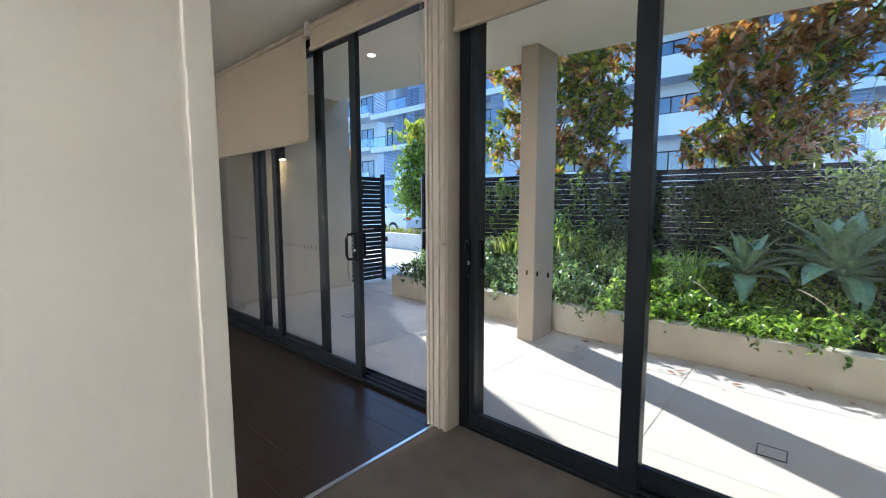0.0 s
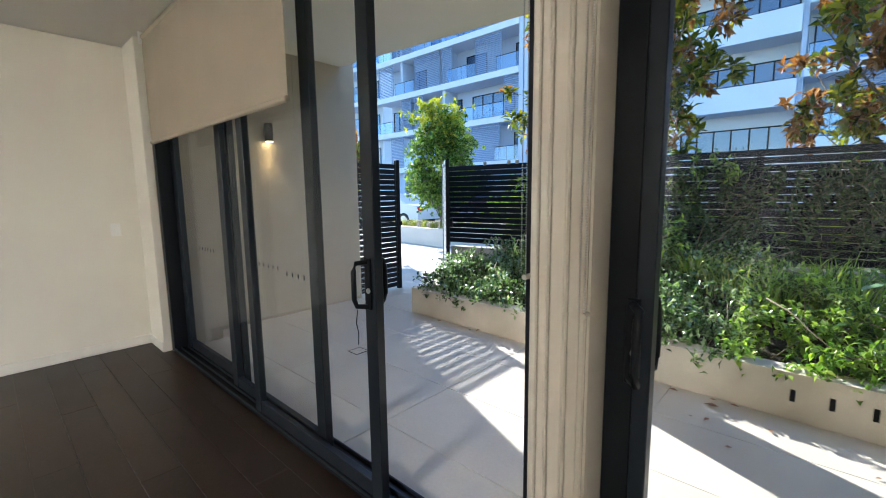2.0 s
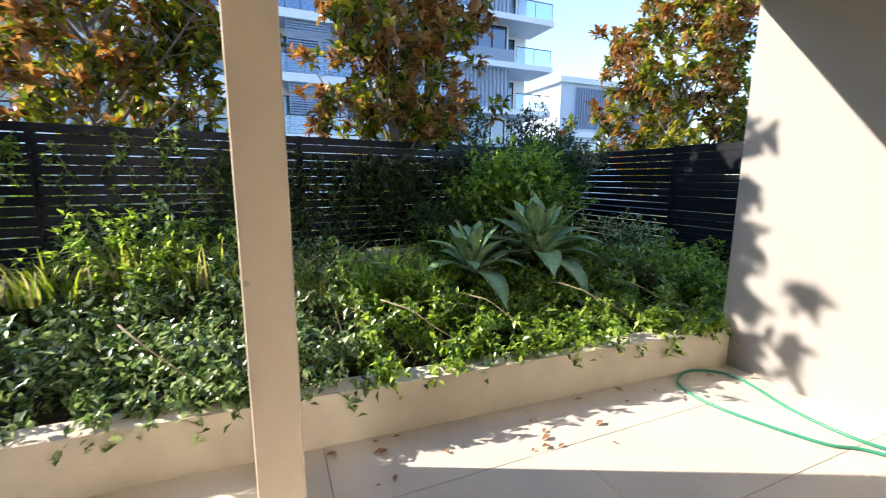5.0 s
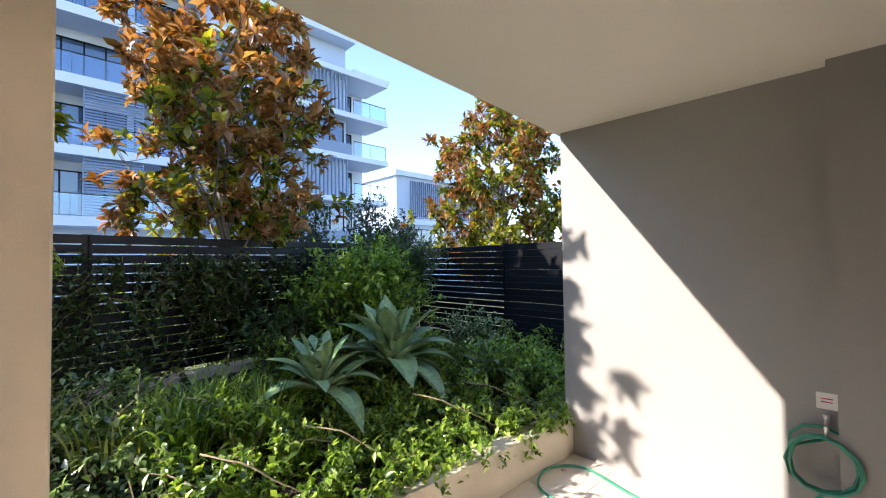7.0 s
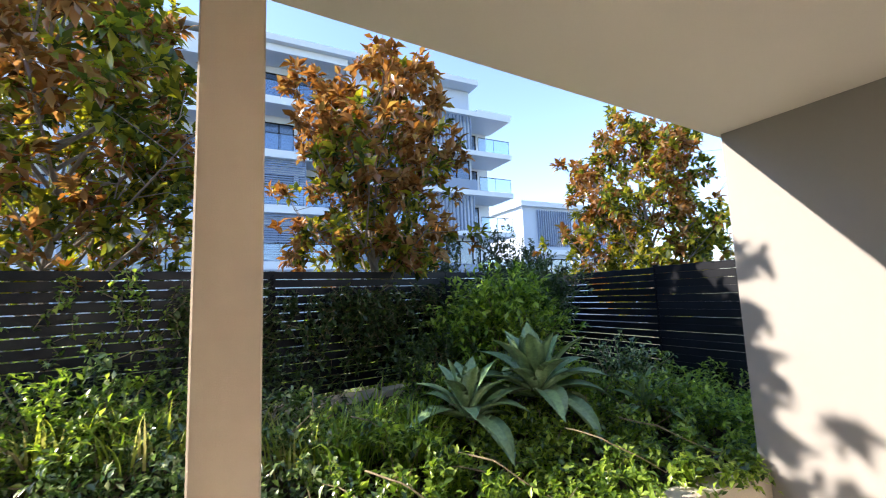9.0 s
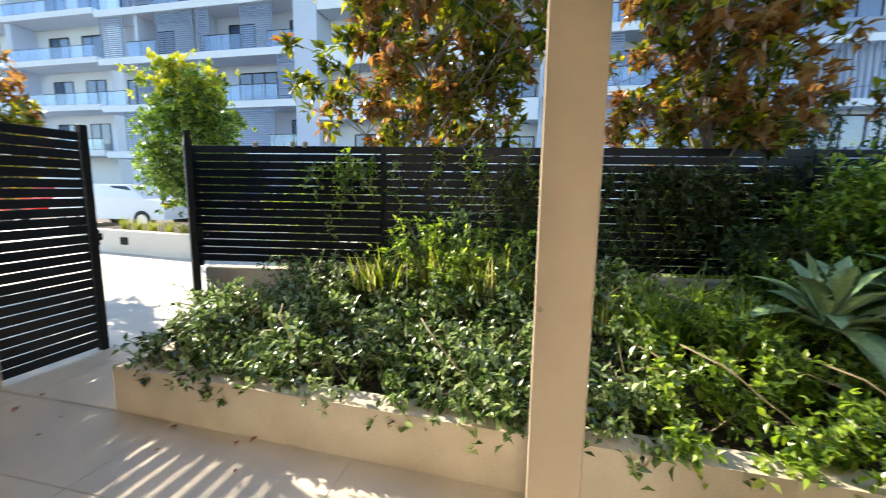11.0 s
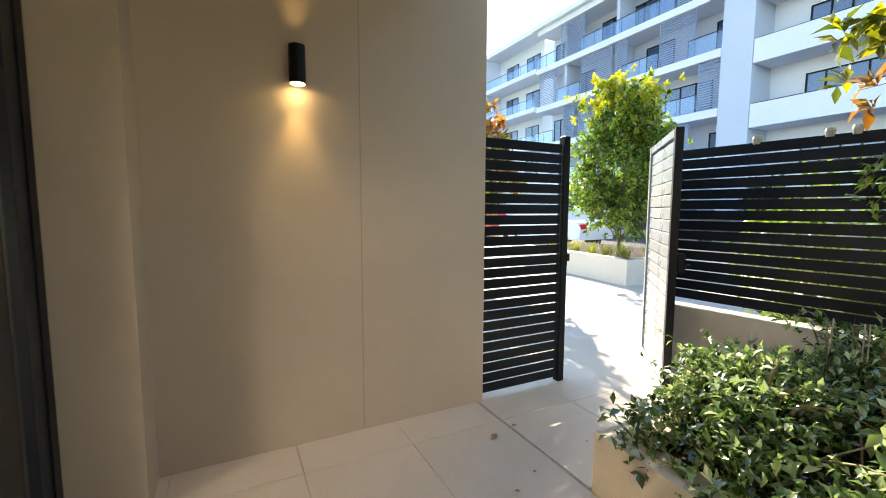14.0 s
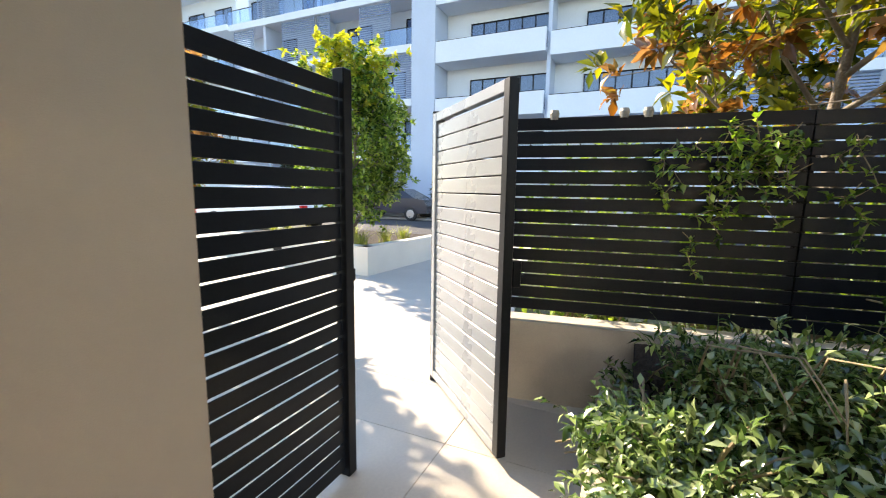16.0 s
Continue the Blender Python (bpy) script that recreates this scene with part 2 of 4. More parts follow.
# ---- mesh makers ----
class Mesh:
    """Collects parts of one mesh, with several materials."""

    def __init__(self):
        self.v, self.f, self.mi, self.mats, self.smooth = [], [], [], [], False

    def slot(self, m):
        if m not in self.mats:
            self.mats.append(m)
        return self.mats.index(m)

    def add(self, verts, faces, m):
        n, s = len(self.v), self.slot(m)
        self.v += [tuple(p) for p in verts]
        self.f += [tuple(i + n for i in f) for f in faces]
        self.mi += [s] * len(faces)

    def box(self, a, b, m, bev=0.0, xf=None):
        """A box between two corners, its edges taken off by bev."""
        x0, y0, z0 = (min(a[i], b[i]) for i in range(3))
        x1, y1, z1 = (max(a[i], b[i]) for i in range(3))
        if bev <= 0:
            vs = [(x, y, z) for x in (x0, x1) for y in (y0, y1) for z in (z0, z1)]
            fs = [(0, 1, 3, 2), (4, 6, 7, 5), (0, 4, 5, 1), (2, 3, 7, 6), (0, 2, 6, 4), (1, 5, 7, 3)]
        else:
            bm = bmesh.new()
            bmesh.ops.create_cube(bm, size=1)
            for v in bm.verts:
                v.co = Vector(((x0 + x1) / 2 + v.co.x * (x1 - x0), (y0 + y1) / 2 + v.co.y * (y1 - y0), (z0 + z1) / 2 + v.co.z * (z1 - z0)))
            bmesh.ops.bevel(bm, geom=bm.edges[:], offset=bev, segments=1, affect="EDGES")
            bm.verts.index_update()
            vs, fs = [v.co.copy() for v in bm.verts], [[v.index for v in f.verts] for f in bm.faces]
            bm.free()
        if xf is not None:
            vs = [xf @ Vector(p) for p in vs]
        self.add(vs, fs, m)

    def tube(self, pts, radii, m, sides=8, caps=True):
        """A tube along points, with a radius at each."""
        pts = [Vector(p) for p in pts]
        vs, fs = [], []
        for i, p in enumerate(pts):
            d = (pts[min(i + 1, len(pts) - 1)] - pts[max(i - 1, 0)]).normalized()
            u = d.cross(Vector((0.13, 0.21, 1)) if abs(d.z) < 0.9 else Vector((1, 0.1, 0))).normalized()
            w = d.cross(u)
            for k in range(sides):
                a = 2 * math.pi * k / sides
                vs.append(p + (u * math.cos(a) + w * math.sin(a)) * radii[i])
        for i in range(len(pts) - 1):
            for k in range(sides):
                k2 = (k + 1) % sides
                fs.append((i * sides + k, i * sides + k2, (i + 1) * sides + k2, (i + 1) * sides + k))
        if caps:
            fs.append(tuple(range(sides - 1, -1, -1)))
            fs.append(tuple(range(len(vs) - sides, len(vs))))
        self.add(vs, fs, m)

    def prism(self, poly, z0, z1, m):
        """An upright prism over a polygon that runs anticlockwise."""
        n = len(poly)
        vs = [(*p, z0) for p in poly] + [(*p, z1) for p in poly]
        fs = [tuple(range(n - 1, -1, -1)), tuple(range(n, 2 * n))] + [(i, (i + 1) % n, n + (i + 1) % n, n + i) for i in range(n)]
        self.add(vs, fs, m)

    def data(self, name):
        me = bpy.data.meshes.new(name)
        me.from_pydata(self.v, [], self.f)
        for m in self.mats:
            me.materials.append(m)
        me.polygons.foreach_set("material_index", self.mi)
        if self.smooth:
            me.polygons.foreach_set("use_smooth", [True] * len(self.f))
        me.update()
        return me

    def put(self, name, parent=None, m=None):
        ob = new(name, self.data(name))
        if m is not None:
            ob.matrix_basis = m
        if parent is not None:
            ob.parent = parent
        return ob


def box_ob(name, a, b, m, bev=0.0, parent=None):
    k = Mesh()
    k.box(a, b, m, bev)
    return k.put(name, parent)


def empty(name, m=None):
    ob = new(name)
    ob.empty_display_size = 0.1
    if m is not None:
        ob.matrix_basis = m
    return ob


def structure(ob, label="", category=""):
    return tagged(ob, label, category, kind="structure")


# ---- plan ----
FY0, FY1 = 1.76, 1.92            # facade frames, inner and outer face
XL, XR = -5.80, 1.10             # patio side walls
WALL_END = 4.10
SOFFIT, CEIL = 2.80, 2.72
ROOF_Y = 3.90
PX = -1.70                       # partition between the rooms
PART0 = 0.485                     # end of the partition at the opening


def fence_y(x):
    return 6.02 + 0.15 * (x + 5.3)


def plant_y(x):
    return 4.06 - 0.045 * (x + 4.76)


# ---- ground ----
g = Mesh()
g.add([(-600, -600, -0.06), (600, -600, -0.06), (600, 600, -0.06), (-600, 600, -0.06)], [(0, 1, 2, 3)], M_GROUND)
structure(g.put("ground"), "dry lawn ground beyond the paths", "ground")
g = Mesh()
g.prism([(-60, 13.2), (60, 16.6), (60, 23.2), (-60, 19.8)], -0.3, -0.045, M_ROAD)
structure(g.put("road"), "grey asphalt street along the apartment block", "road")
g = Mesh()
g.prism([(-60, 12.95), (60, 16.35), (60, 16.6), (-60, 13.2)], -0.3, 0.03, M_KERB)
g.prism([(-60, 19.8), (60, 23.2), (60, 23.45), (-60, 20.05)], -0.3, 0.06, M_KERB)
structure(g.put("kerb"), "pale concrete kerb along the street", "kerb")
g = Mesh()
g.prism([(-60, 20.05), (60, 23.45), (60, 29), (-60, 29)], -0.3, 0.05, M_PATH)
structure(g.put("pavement"), "concrete pavement in front of the apartments", "pavement")
g = Mesh()
g.prism([(-30, 2.0), (-6.0, 3.0), (-5.5, 4.1), (-5.5, 6.1), (-7.0, 13.9), (-30, 13.0)], -0.3, -0.012, M_PATH)
structure(g.put("path"), "sunlit pale concrete path outside the gate", "path")

# ---- slabs and walls ----
floor_p = box_ob("floor_patio", (-6.6, FY1, -0.25), (XR + 0.2, 6.4, -0.012), M_GROUT)
structure(floor_p, "patio slab with grey grout joints", "floor")
floor_t = box_ob("floor_living", (-6.2, -4.0, -0.25), (PX, FY1, -0.012), M_TIMBER)
structure(floor_t, "dark stained timber floor", "floor")
structure(box_ob("floor_carpet", (PX, -4.0, -0.25), (1.35, FY1, 0.0), M_CARPET), "grey-brown loop pile carpet", "floor")
structure(box_ob("trim_threshold", (PX - 0.012, PART0, -0.01), (PX + 0.012, FY0, 0.006), M_STEEL, 0.002), "slim metal strip between carpet and timber", "trim")

structure(box_ob("wall_patio_west", (XL - 0.25, 2.20, -0.2), (XL, WALL_END, 3.3), M_RENDER), "taupe rendered patio wall", "wall")
structure(box_ob("wall_pier_west", (XL - 0.25, FY0, -0.2), (-5.52, 2.20, 3.3), M_RENDER), "taupe rendered pier beside the glazing", "wall")
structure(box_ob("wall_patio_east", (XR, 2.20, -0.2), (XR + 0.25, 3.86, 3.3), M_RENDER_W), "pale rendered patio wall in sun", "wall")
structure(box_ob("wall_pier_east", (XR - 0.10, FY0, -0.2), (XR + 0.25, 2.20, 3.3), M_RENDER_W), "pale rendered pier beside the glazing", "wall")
k = Mesh()
k.add([(x, y, z + dz) for x, z in ((XL - 0.25, 2.99), (XR + 0.35, 2.63)) for y in (FY0, ROOF_Y) for dz in (0, 0.45)],
      [(0, 1, 3, 2), (4, 6, 7, 5), (0, 4, 5, 1), (2, 3, 7, 6), (0, 2, 6, 4), (1, 5, 7, 3)], M_SOFFIT)
structure(k.put("ceiling_soffit"), "pale painted soffit over the patio", "ceiling")
structure(box_ob("ceiling_living", (-6.4, -4.2, CEIL), (1.5, FY0 - 0.002, CEIL + 0.3), M_CEIL), "pale painted plaster ceiling", "ceiling")
structure(box_ob("wall_head", (-5.52, FY0, 2.62), (XR - 0.10, FY1, 3.05), M_RENDER), "rendered strip over the glazing", "wall")
structure(box_ob("wall_living_west", (-6.2, -4.0, -0.2), (-5.93, FY0 - 0.002, CEIL - 0.002), M_WALL), "cream painted living room wall", "wall")
structure(box_ob("wall_living_nib", (-5.93, 1.70, -0.2), (-5.53, FY0 - 0.002, CEIL - 0.002), M_WALL), "cream painted nib beside the glazing", "wall")
structure(box_ob("wall_south", (-6.2, -4.2, -0.2), (1.5, -4.0, CEIL - 0.002), M_WALL), "cream painted back wall", "wall")
structure(box_ob("wall_east", (1.25, -4.0, -0.2), (1.5, FY0 - 0.002, CEIL - 0.002), M_WALL), "cream painted bedroom wall", "wall")
structure(box_ob("wall_partition", (PX - 0.06, -4.0, -0.2), (PX + 0.06, PART0 - 0.005, CEIL - 0.002), M_WHITE), "white painted partition between the rooms", "wall")
structure(box_ob("trim_jamb", (PX - 0.075, PART0 - 0.09, 0.0), (PX + 0.075, PART0, CEIL - 0.004), M_WHITE, 0.004), "white painted door jamb lining", "trim")
structure(box_ob("wall_partition_head", (PX - 0.06, PART0, 2.45), (PX + 0.06, FY0 - 0.003, CEIL - 0.002), M_WHITE), "white painted head over the opening", "wall")
structure(box_ob("baseboard", (-5.93, -4.0, 0.0), (-5.915, 1.70, 0.09), M_WHITE, 0.004), "white painted skirting board", "skirting")
structure(box_ob("baseboard_nib", (-5.915, 1.685, 0.0), (-5.53, 1.70, 0.09), M_WHITE, 0.004), "white painted skirting board", "skirting")
# post where the partition meets the glazing
k = Mesh()
k.box((-1.748, 1.655, 0.0), (-1.588, FY1 - 0.02, 2.62), M_POST, 0.004)
for xa, xb in ((-1.744, -1.722), (-1.700, -1.690), (-1.652, -1.640), (-1.610, -1.592)):
    k.box((xa, 1.643, 0.0), (xb, 1.657, 2.62), M_POST, 0.004)
structure(k.put("trim_post"), "beige ribbed post between two glazed doors", "post")
k = Mesh()
k.box((XL - 0.002, 3.245, 0.0), (XL + 0.0012, 3.251, 2.95), M_TERRA)
structure(k.put("trim_joint"), "thin sealant joint in the taupe wall", "joint")
# column
k = Mesh()
k.box((-2.21, 3.45, -0.02), (-2.03, 3.84, 2.83), M_RENDER, 0.006)
structure(k.put("column"), "taupe rendered rectangular patio column", "column")


k = Mesh()
k.tube([(-2.192, 3.451, 1.035), (-2.192, 3.447, 1.035)], [0.010, 0.009], M_TERRA, 14)
tagged(k.put("wall_plug"), "small dull round plug set in the taupe column", "plug")


# ---- sliding doors ----
def slide_panel(name, x0, x1, y, z0, z1, stile, label, handle_side=0):
    """One framed glass leaf in its track; handle_side -1 or 1 puts a pull on that stile."""
    top = empty(name, Matrix.Translation((x0, y, z0)))
    w, h, d = x1 - x0, z1 - z0, 0.042
    for a, b in ((0, stile), (w - stile, w)):
        k = Mesh()
        k.box((a, -d / 2, 0), (b, d / 2, h), M_DARKGREY, 0.003)
        k.put("stile", top)
    for a, b in ((0, 0.075), (h - 0.06, h)):
        k = Mesh()
        k.box((stile, -d / 2 + 0.003, a), (w - stile, d / 2 - 0.003, b), M_DARKGREY, 0.003)
        k.put("rail", top)
    k = Mesh()
    k.box((stile - 0.01, -0.004, 0.07), (w - stile + 0.01, 0.004, h - 0.055), M_GLASS)
    pane = k.put("glass_pane", top)
    pane.visible_shadow = False
    k = Mesh()
    for i in range(6):
        xx = w * 0.5 - 0.15 + 0.06 * i
        k.box((xx, -0.0062, 0.93), (xx + 0.009, -0.0045, 0.955), M_BLACK)
    tagged(k.put("safety_mark", top), kind="stuff")
    if handle_side:
        hx = stile / 2 if handle_side < 0 else w - stile / 2
        for s in (-1, 1):
            k = Mesh()
            k.box((hx - 0.017, s * d / 2, 0.88), (hx + 0.017, s * (d / 2 + 0.014), 1.10), M_BLACK, 0.004)
            k.put("lock_plate", top)
            k = Mesh()
            bx = hx - handle_side * 0.026
            k.tube([(hx, s * (d / 2 + 0.012), 0.895), (bx, s * (d / 2 + 0.05), 0.90), (bx, s * (d / 2 + 0.062), 0.93), (bx, s * (d / 2 + 0.062), 1.05), (bx, s * (d / 2 + 0.05), 1.08), (hx, s * (d / 2 + 0.012), 1.085)], [0.011] * 6, M_BLACK, 8)
            k.smooth = True
            k.put("handle", top)
        k = Mesh()
        k.tube([(hx + 0.01, -d / 2 - 0.014, 0.965), (hx + 0.01, -d / 2 - 0.02, 0.965)], [0.011, 0.011], M_STEEL, 10)
        k.put("lock_cylinder", top)
    return structure(top, label, "sliding door")


Z0, Z1 = 0.035, 2.60


def door_frame(name, x0, x1, label):
    top = empty(name, Matrix.Translation((x0, FY0, 0)))
    w = x1 - x0
    for a, b in (((0, 0, 0), (0.07, 0.16, 2.62)), ((w - 0.026, -0.085 if x0 < -3 else 0, 0), (w, 0.13, 2.62))):
        k = Mesh()
        k.box(a, b, M_BLACK, 0.003)
        k.put("jamb", top)
    k = Mesh()
    k.box((0.07, 0, 2.575), (w - 0.027, 0.16, 2.62), M_BLACK, 0.003)
    k.put("head", top)
    k = Mesh()
    k.box((0.07, 0, 0), (w - 0.027, 0.16, 0.018), M_BLACK, 0.002)
    for yy in (0.004, 0.053, 0.106, 0.156):
        k.box((0.07, yy - 0.004, 0.018), (w - 0.027, yy + 0.004, 0.036), M_DARKGREY, 0.001)
    k.put("sill_track", top)
    return structure(top, label, "door frame")


door_frame("door_frame_1", -5.52, -1.749, "black aluminium three-track sliding door frame")
door_frame("door_frame_2", -1.586, XR - 0.102, "black aluminium sliding door frame")
Y_OUT, Y_MID, Y_IN = FY0 + 0.132, FY0 + 0.080, FY0 + 0.028
slide_panel("door_1", -5.45, -4.20, Y_OUT, Z0, Z1, 0.10, "fixed glass leaf in dark grey aluminium")
slide_panel("door_2", -4.29, -3.06, Y_MID, Z0, Z1, 0.085, "sliding glass leaf in dark grey aluminium, half stacked")
slide_panel("door_3", -3.80, -2.535, Y_IN, Z0, Z1, 0.075, "sliding glass leaf with black pull handle, slid open", 1)
k = Mesh()
k.tube([(-2.585, FY0 - 0.05, 0.925), (-2.59, FY0 - 0.056, 0.87), (-2.582, FY0 - 0.052, 0.83), (-2.588, FY0 - 0.05, 0.775)], [0.002, 0.0025, 0.002, 0.002], M_BLACK, 5)
tagged(k.put("key_cord"), "thin black cord hanging from the door lock", "cord")
slide_panel("door_4", -1.563, -0.57, Y_IN, Z0, Z1, 0.085, "closed sliding glass leaf with black pull handle", -1)
slide_panel("door_5", -0.67, 0.885, Y_OUT, Z0, Z1, 0.08, "fixed glass leaf in dark grey aluminium")


# ---- blinds ----
def roller_blind(x0, x1, y, z_bot, label):
    top = empty("roller_blind", Matrix.Translation((x0, y, z_bot)))
    w, h = x1 - x0, CEIL - 0.07 - z_bot
    k = Mesh()
    n = 24
    vs = [(w * i / n, 0.002 * math.sin(i * 1.7), zz) for i in range(n + 1) for zz in (0.02, h)]
    vs += [(a, b + 0.002, c) for a, b, c in vs]
    o = 2 * (n + 1)
    fs = []
    for i in range(n):
        fs += [(2 * i, 2 * i + 2, 2 * i + 3, 2 * i + 1), (o + 2 * i, o + 2 * i + 1, o + 2 * i + 3, o + 2 * i + 2)]
    k.add(vs, fs, M_BLIND)
    k.put("fabric", top)
    k = Mesh()
    k.box((0, -0.012, 0), (w, 0.016, 0.028), M_BLIND, 0.006)
    k.put("bottom_bar", top)
    k = Mesh()
    k.tube([(-0.01, 0.02, h + 0.025), (w + 0.01, 0.02, h + 0.025)], [0.028, 0.028], M_BLIND, 14)
    k.put("roller", top)
    for xx in (-0.022, w + 0.012):
        k = Mesh()
        k.box((xx, -0.02, h - 0.03), (xx + 0.01, 0.05, h + 0.07), M_PLASTIC, 0.003)
        k.put("bracket", top)
    return tagged(top, label, "blind", group="roller blinds")


roller_blind(-5.36, -3.08, 1.72, 1.83, "beige roller blind drawn a third down")
roller_blind(-3.02, -1.84, 1.72, 2.50, "beige roller blind rolled up")
roller_blind(-1.60, 0.90, 1.72, 2.26, "beige roller blind rolled up near the top")


def bead_chain(x, y, z0, z1, label):
    """A hanging loop of beads that works a blind."""
    k = Mesh()
    n = int((z1 - z0) / 0.0062)
    for sx in (0, 0.013):
        for i in range(n):
            z = z0 + (z1 - z0) * i / n
            r = 0.0028
            k.add([(x + sx + a * r, y + b * r, z + c * r) for a, b, c in ((1, 0, 0), (-1, 0, 0), (0, 1, 0), (0, -1, 0), (0, 0, 1), (0, 0, -1))],
                  [(0, 2, 4), (2, 1, 4), (1, 3, 4), (3, 0, 4), (2, 0, 5), (1, 2, 5), (3, 1, 5), (0, 3, 5)], M_STEEL)
    k.tube([(x + 0.014, y + 0.02, z0 - 0.01), (x + 0.014, y - 0.008, z0 - 0.01)], [0.007, 0.007], M_POST, 10)
    return tagged(k.put("blind_chain"), label, "blind chain", group="blind chains", kind="stuff")


bead_chain(-1.762, 1.632, 1.19, 2.55, "steel bead chain hanging at the beige post")
bead_chain(-1.600, 1.622, 1.12, 2.55, "steel bead chain hanging at the beige post")

# ---- added fill lights, unseen, deep in the rooms ----
for lx, ly, pw, lw in ((-2.15, -3.6, 85.0, 0.6), (0.90, -3.55, 56.0, 0.55)):
    top = empty("fill_panel", Matrix.Translation((lx, ly, CEIL)))
    k = Mesh()
    k.box((-lw / 2 - 0.03, -0.33, -0.06), (lw / 2 + 0.03, 0.33, 0), M_PLASTIC, 0.006)
    k.put("housing", top)
    tagged(top, "added white ceiling panel, unseen, that fills the room with light", "lamp", group="ceiling lamps")
    # Added area light brightens the interior; no fixture is known here.
    d = bpy.data.lights.new("room_fill", "AREA")
    d.shape, d.size, d.size_y, d.energy, d.color = "RECTANGLE", lw, 0.6, pw, (1.0, 0.96, 0.92)
    o = new("room_fill", d)
    o.matrix_world = pose(lx, ly, CEIL - 0.075)

# switch plate
top = empty("light_switch", Matrix.Translation((-5.93, 1.51, 1.05)))
k = Mesh()
k.box((0, -0.038, 0), (0.009, 0.038, 0.116), M_PLASTIC, 0.003)
k.put("plate", top)
k = Mesh()
k.box((0.009, -0.012, 0.045), (0.014, 0.012, 0.072), M_PLASTIC, 0.002)
k.put("rocker", top)
tagged(top, "white plastic light switch on the cream wall", "switch")

# ---- patio fittings ----
top = empty("wall_lamp", Matrix.Translation((XL, 2.905, 1.985)))
k = Mesh()
k.tube([(0.06, 0, 0), (0.06, 0, 0.19)], [0.042, 0.042], M_BLACK, 24)
k.smooth = False
k.put("body", top)
k = Mesh()
k.box((0, -0.03, 0.04), (0.03, 0.03, 0.15), M_BLACK, 0.003)
k.put("bracket", top)
k = Mesh()
k.tube([(0.06, 0, -0.002), (0.06, 0, -0.004)], [0.034, 0.034], M_LAMPGLOW, 20)
k.put("lens", top)
tagged(top, "black cylinder wall lamp, lit warm, on the taupe wall", "wall lamp")
for zz, aim, pw in ((1.975, -1, 3.2), (2.185, 1, 0.7)):
    d = bpy.data.lights.new("wall_light", "SPOT")
    d.energy, d.color, d.spot_size, d.spot_blend, d.shadow_soft_size = pw, (1.0, 0.66, 0.28), radians(70), 1.0, 0.03
    o = new("wall_light", d)
    o.matrix_world = look((XL + 0.07, 2.905, zz), (XL + 0.045, 2.905, zz + aim))
k = Mesh()
k.tube([(-3.55, 2.75, 2.868), (-3.55, 2.75, 2.856)], [0.05, 0.05], M_PLASTIC, 20)
k.tube([(-3.55, 2.75, 2.855), (-3.55, 2.75, 2.853)], [0.035, 0.035], M_SPOTGLOW, 20)
tagged(k.put("downlight"), "small white recessed downlight in the soffit", "downlight")


def drain_cover(x, y):
    top = empty("drain_cover", Matrix.Translation((x, y, 0.001)))
    k = Mesh()
    for a, b in (((-0.066, -0.066), (0.066, -0.061)), ((-0.066, 0.061), (0.066, 0.066)), ((-0.066, -0.061), (-0.061, 0.061)), ((0.061, -0.061), (0.066, 0.061))):
        k.box((*a, 0), (*b, 0.004), M_BLACK)
    k.put("rim", top)
    k = Mesh()
    k.box((-0.059, -0.059, 0), (0.059, 0.059, 0.003), M_TILE)
    k.put("lid", top)
    tagged(top, "square tiled drain cover with dark rim in the paving", "drain cover", group="drain covers")


drain_cover(-4.20, 2.86)
drain_cover(-0.14, 2.64)

# tap and hose on the sunny wall
top = empty("garden_tap", Matrix.Translation((XR, 2.25, 0.78)))
k = Mesh()
k.box((-0.004, -0.045, -0.045), (0, 0.045, 0.045), M_PLASTIC, 0.001)
k.box((-0.006, -0.025, -0.008), (-0.004, 0.025, -0.002), M_CARRED)
k.box((-0.006, -0.025, 0.01), (-0.004, 0.025, 0.016), M_CARRED)
k.put("sign_plate", top)
k = Mesh()
k.tube([(0, 0, -0.10), (-0.07, 0, -0.10), (-0.09, 0, -0.12), (-0.09, 0, -0.17)], [0.012, 0.012, 0.012, 0.010], M_STEEL, 8)
k.tube([(-0.06, 0, -0.10), (-0.06, 0, -0.06)], [0.006, 0.018], M_STEEL, 8)
k.put("spout", top)
tagged(top, "steel garden tap with small white sign on the wall", "tap")
hp = [(XR - 0.09, 2.25, 0.60)]
for i in range(70):
    a = i / 12 * 2 * math.pi
    hp.append((XR - 0.05 - 0.0012 * i, 2.27 + 0.15 * math.cos(a) * (1 + 0.08 * math.sin(i * 0.7)), 0.45 + 0.15 * math.sin(a) * (1 + 0.1 * math.cos(i * 0.5)) + (0.05 if i < 6 else 0)))
ctl = [(0.96, 2.30, 0.28), (0.90, 2.45, 0.04), (0.72, 2.80, 0.012), (0.56, 2.95, 0.012), (0.40, 3.40, 0.012), (0.45, 3.70, 0.012), (0.72, 3.80, 0.012), (0.92, 3.62, 0.012), (0.80, 3.20, 0.012), (0.78, 2.90, 0.014), (0.85, 2.60, 0.012), (0.60, 2.40, 0.012)]
for i in range(len(ctl) - 1):
    p0, p1, p2, p3 = (Vector(ctl[max(0, min(len(ctl) - 1, i + j))]) for j in (-1, 0, 1, 2))
    for q in range(8):
        t = q / 8
        hp.append(0.5 * (2 * p1 + (p2 - p0) * t + (2 * p0 - 5 * p1 + 4 * p2 - p3) * t * t + (3 * p1 - p0 - 3 * p2 + p3) * t ** 3))
k = Mesh()
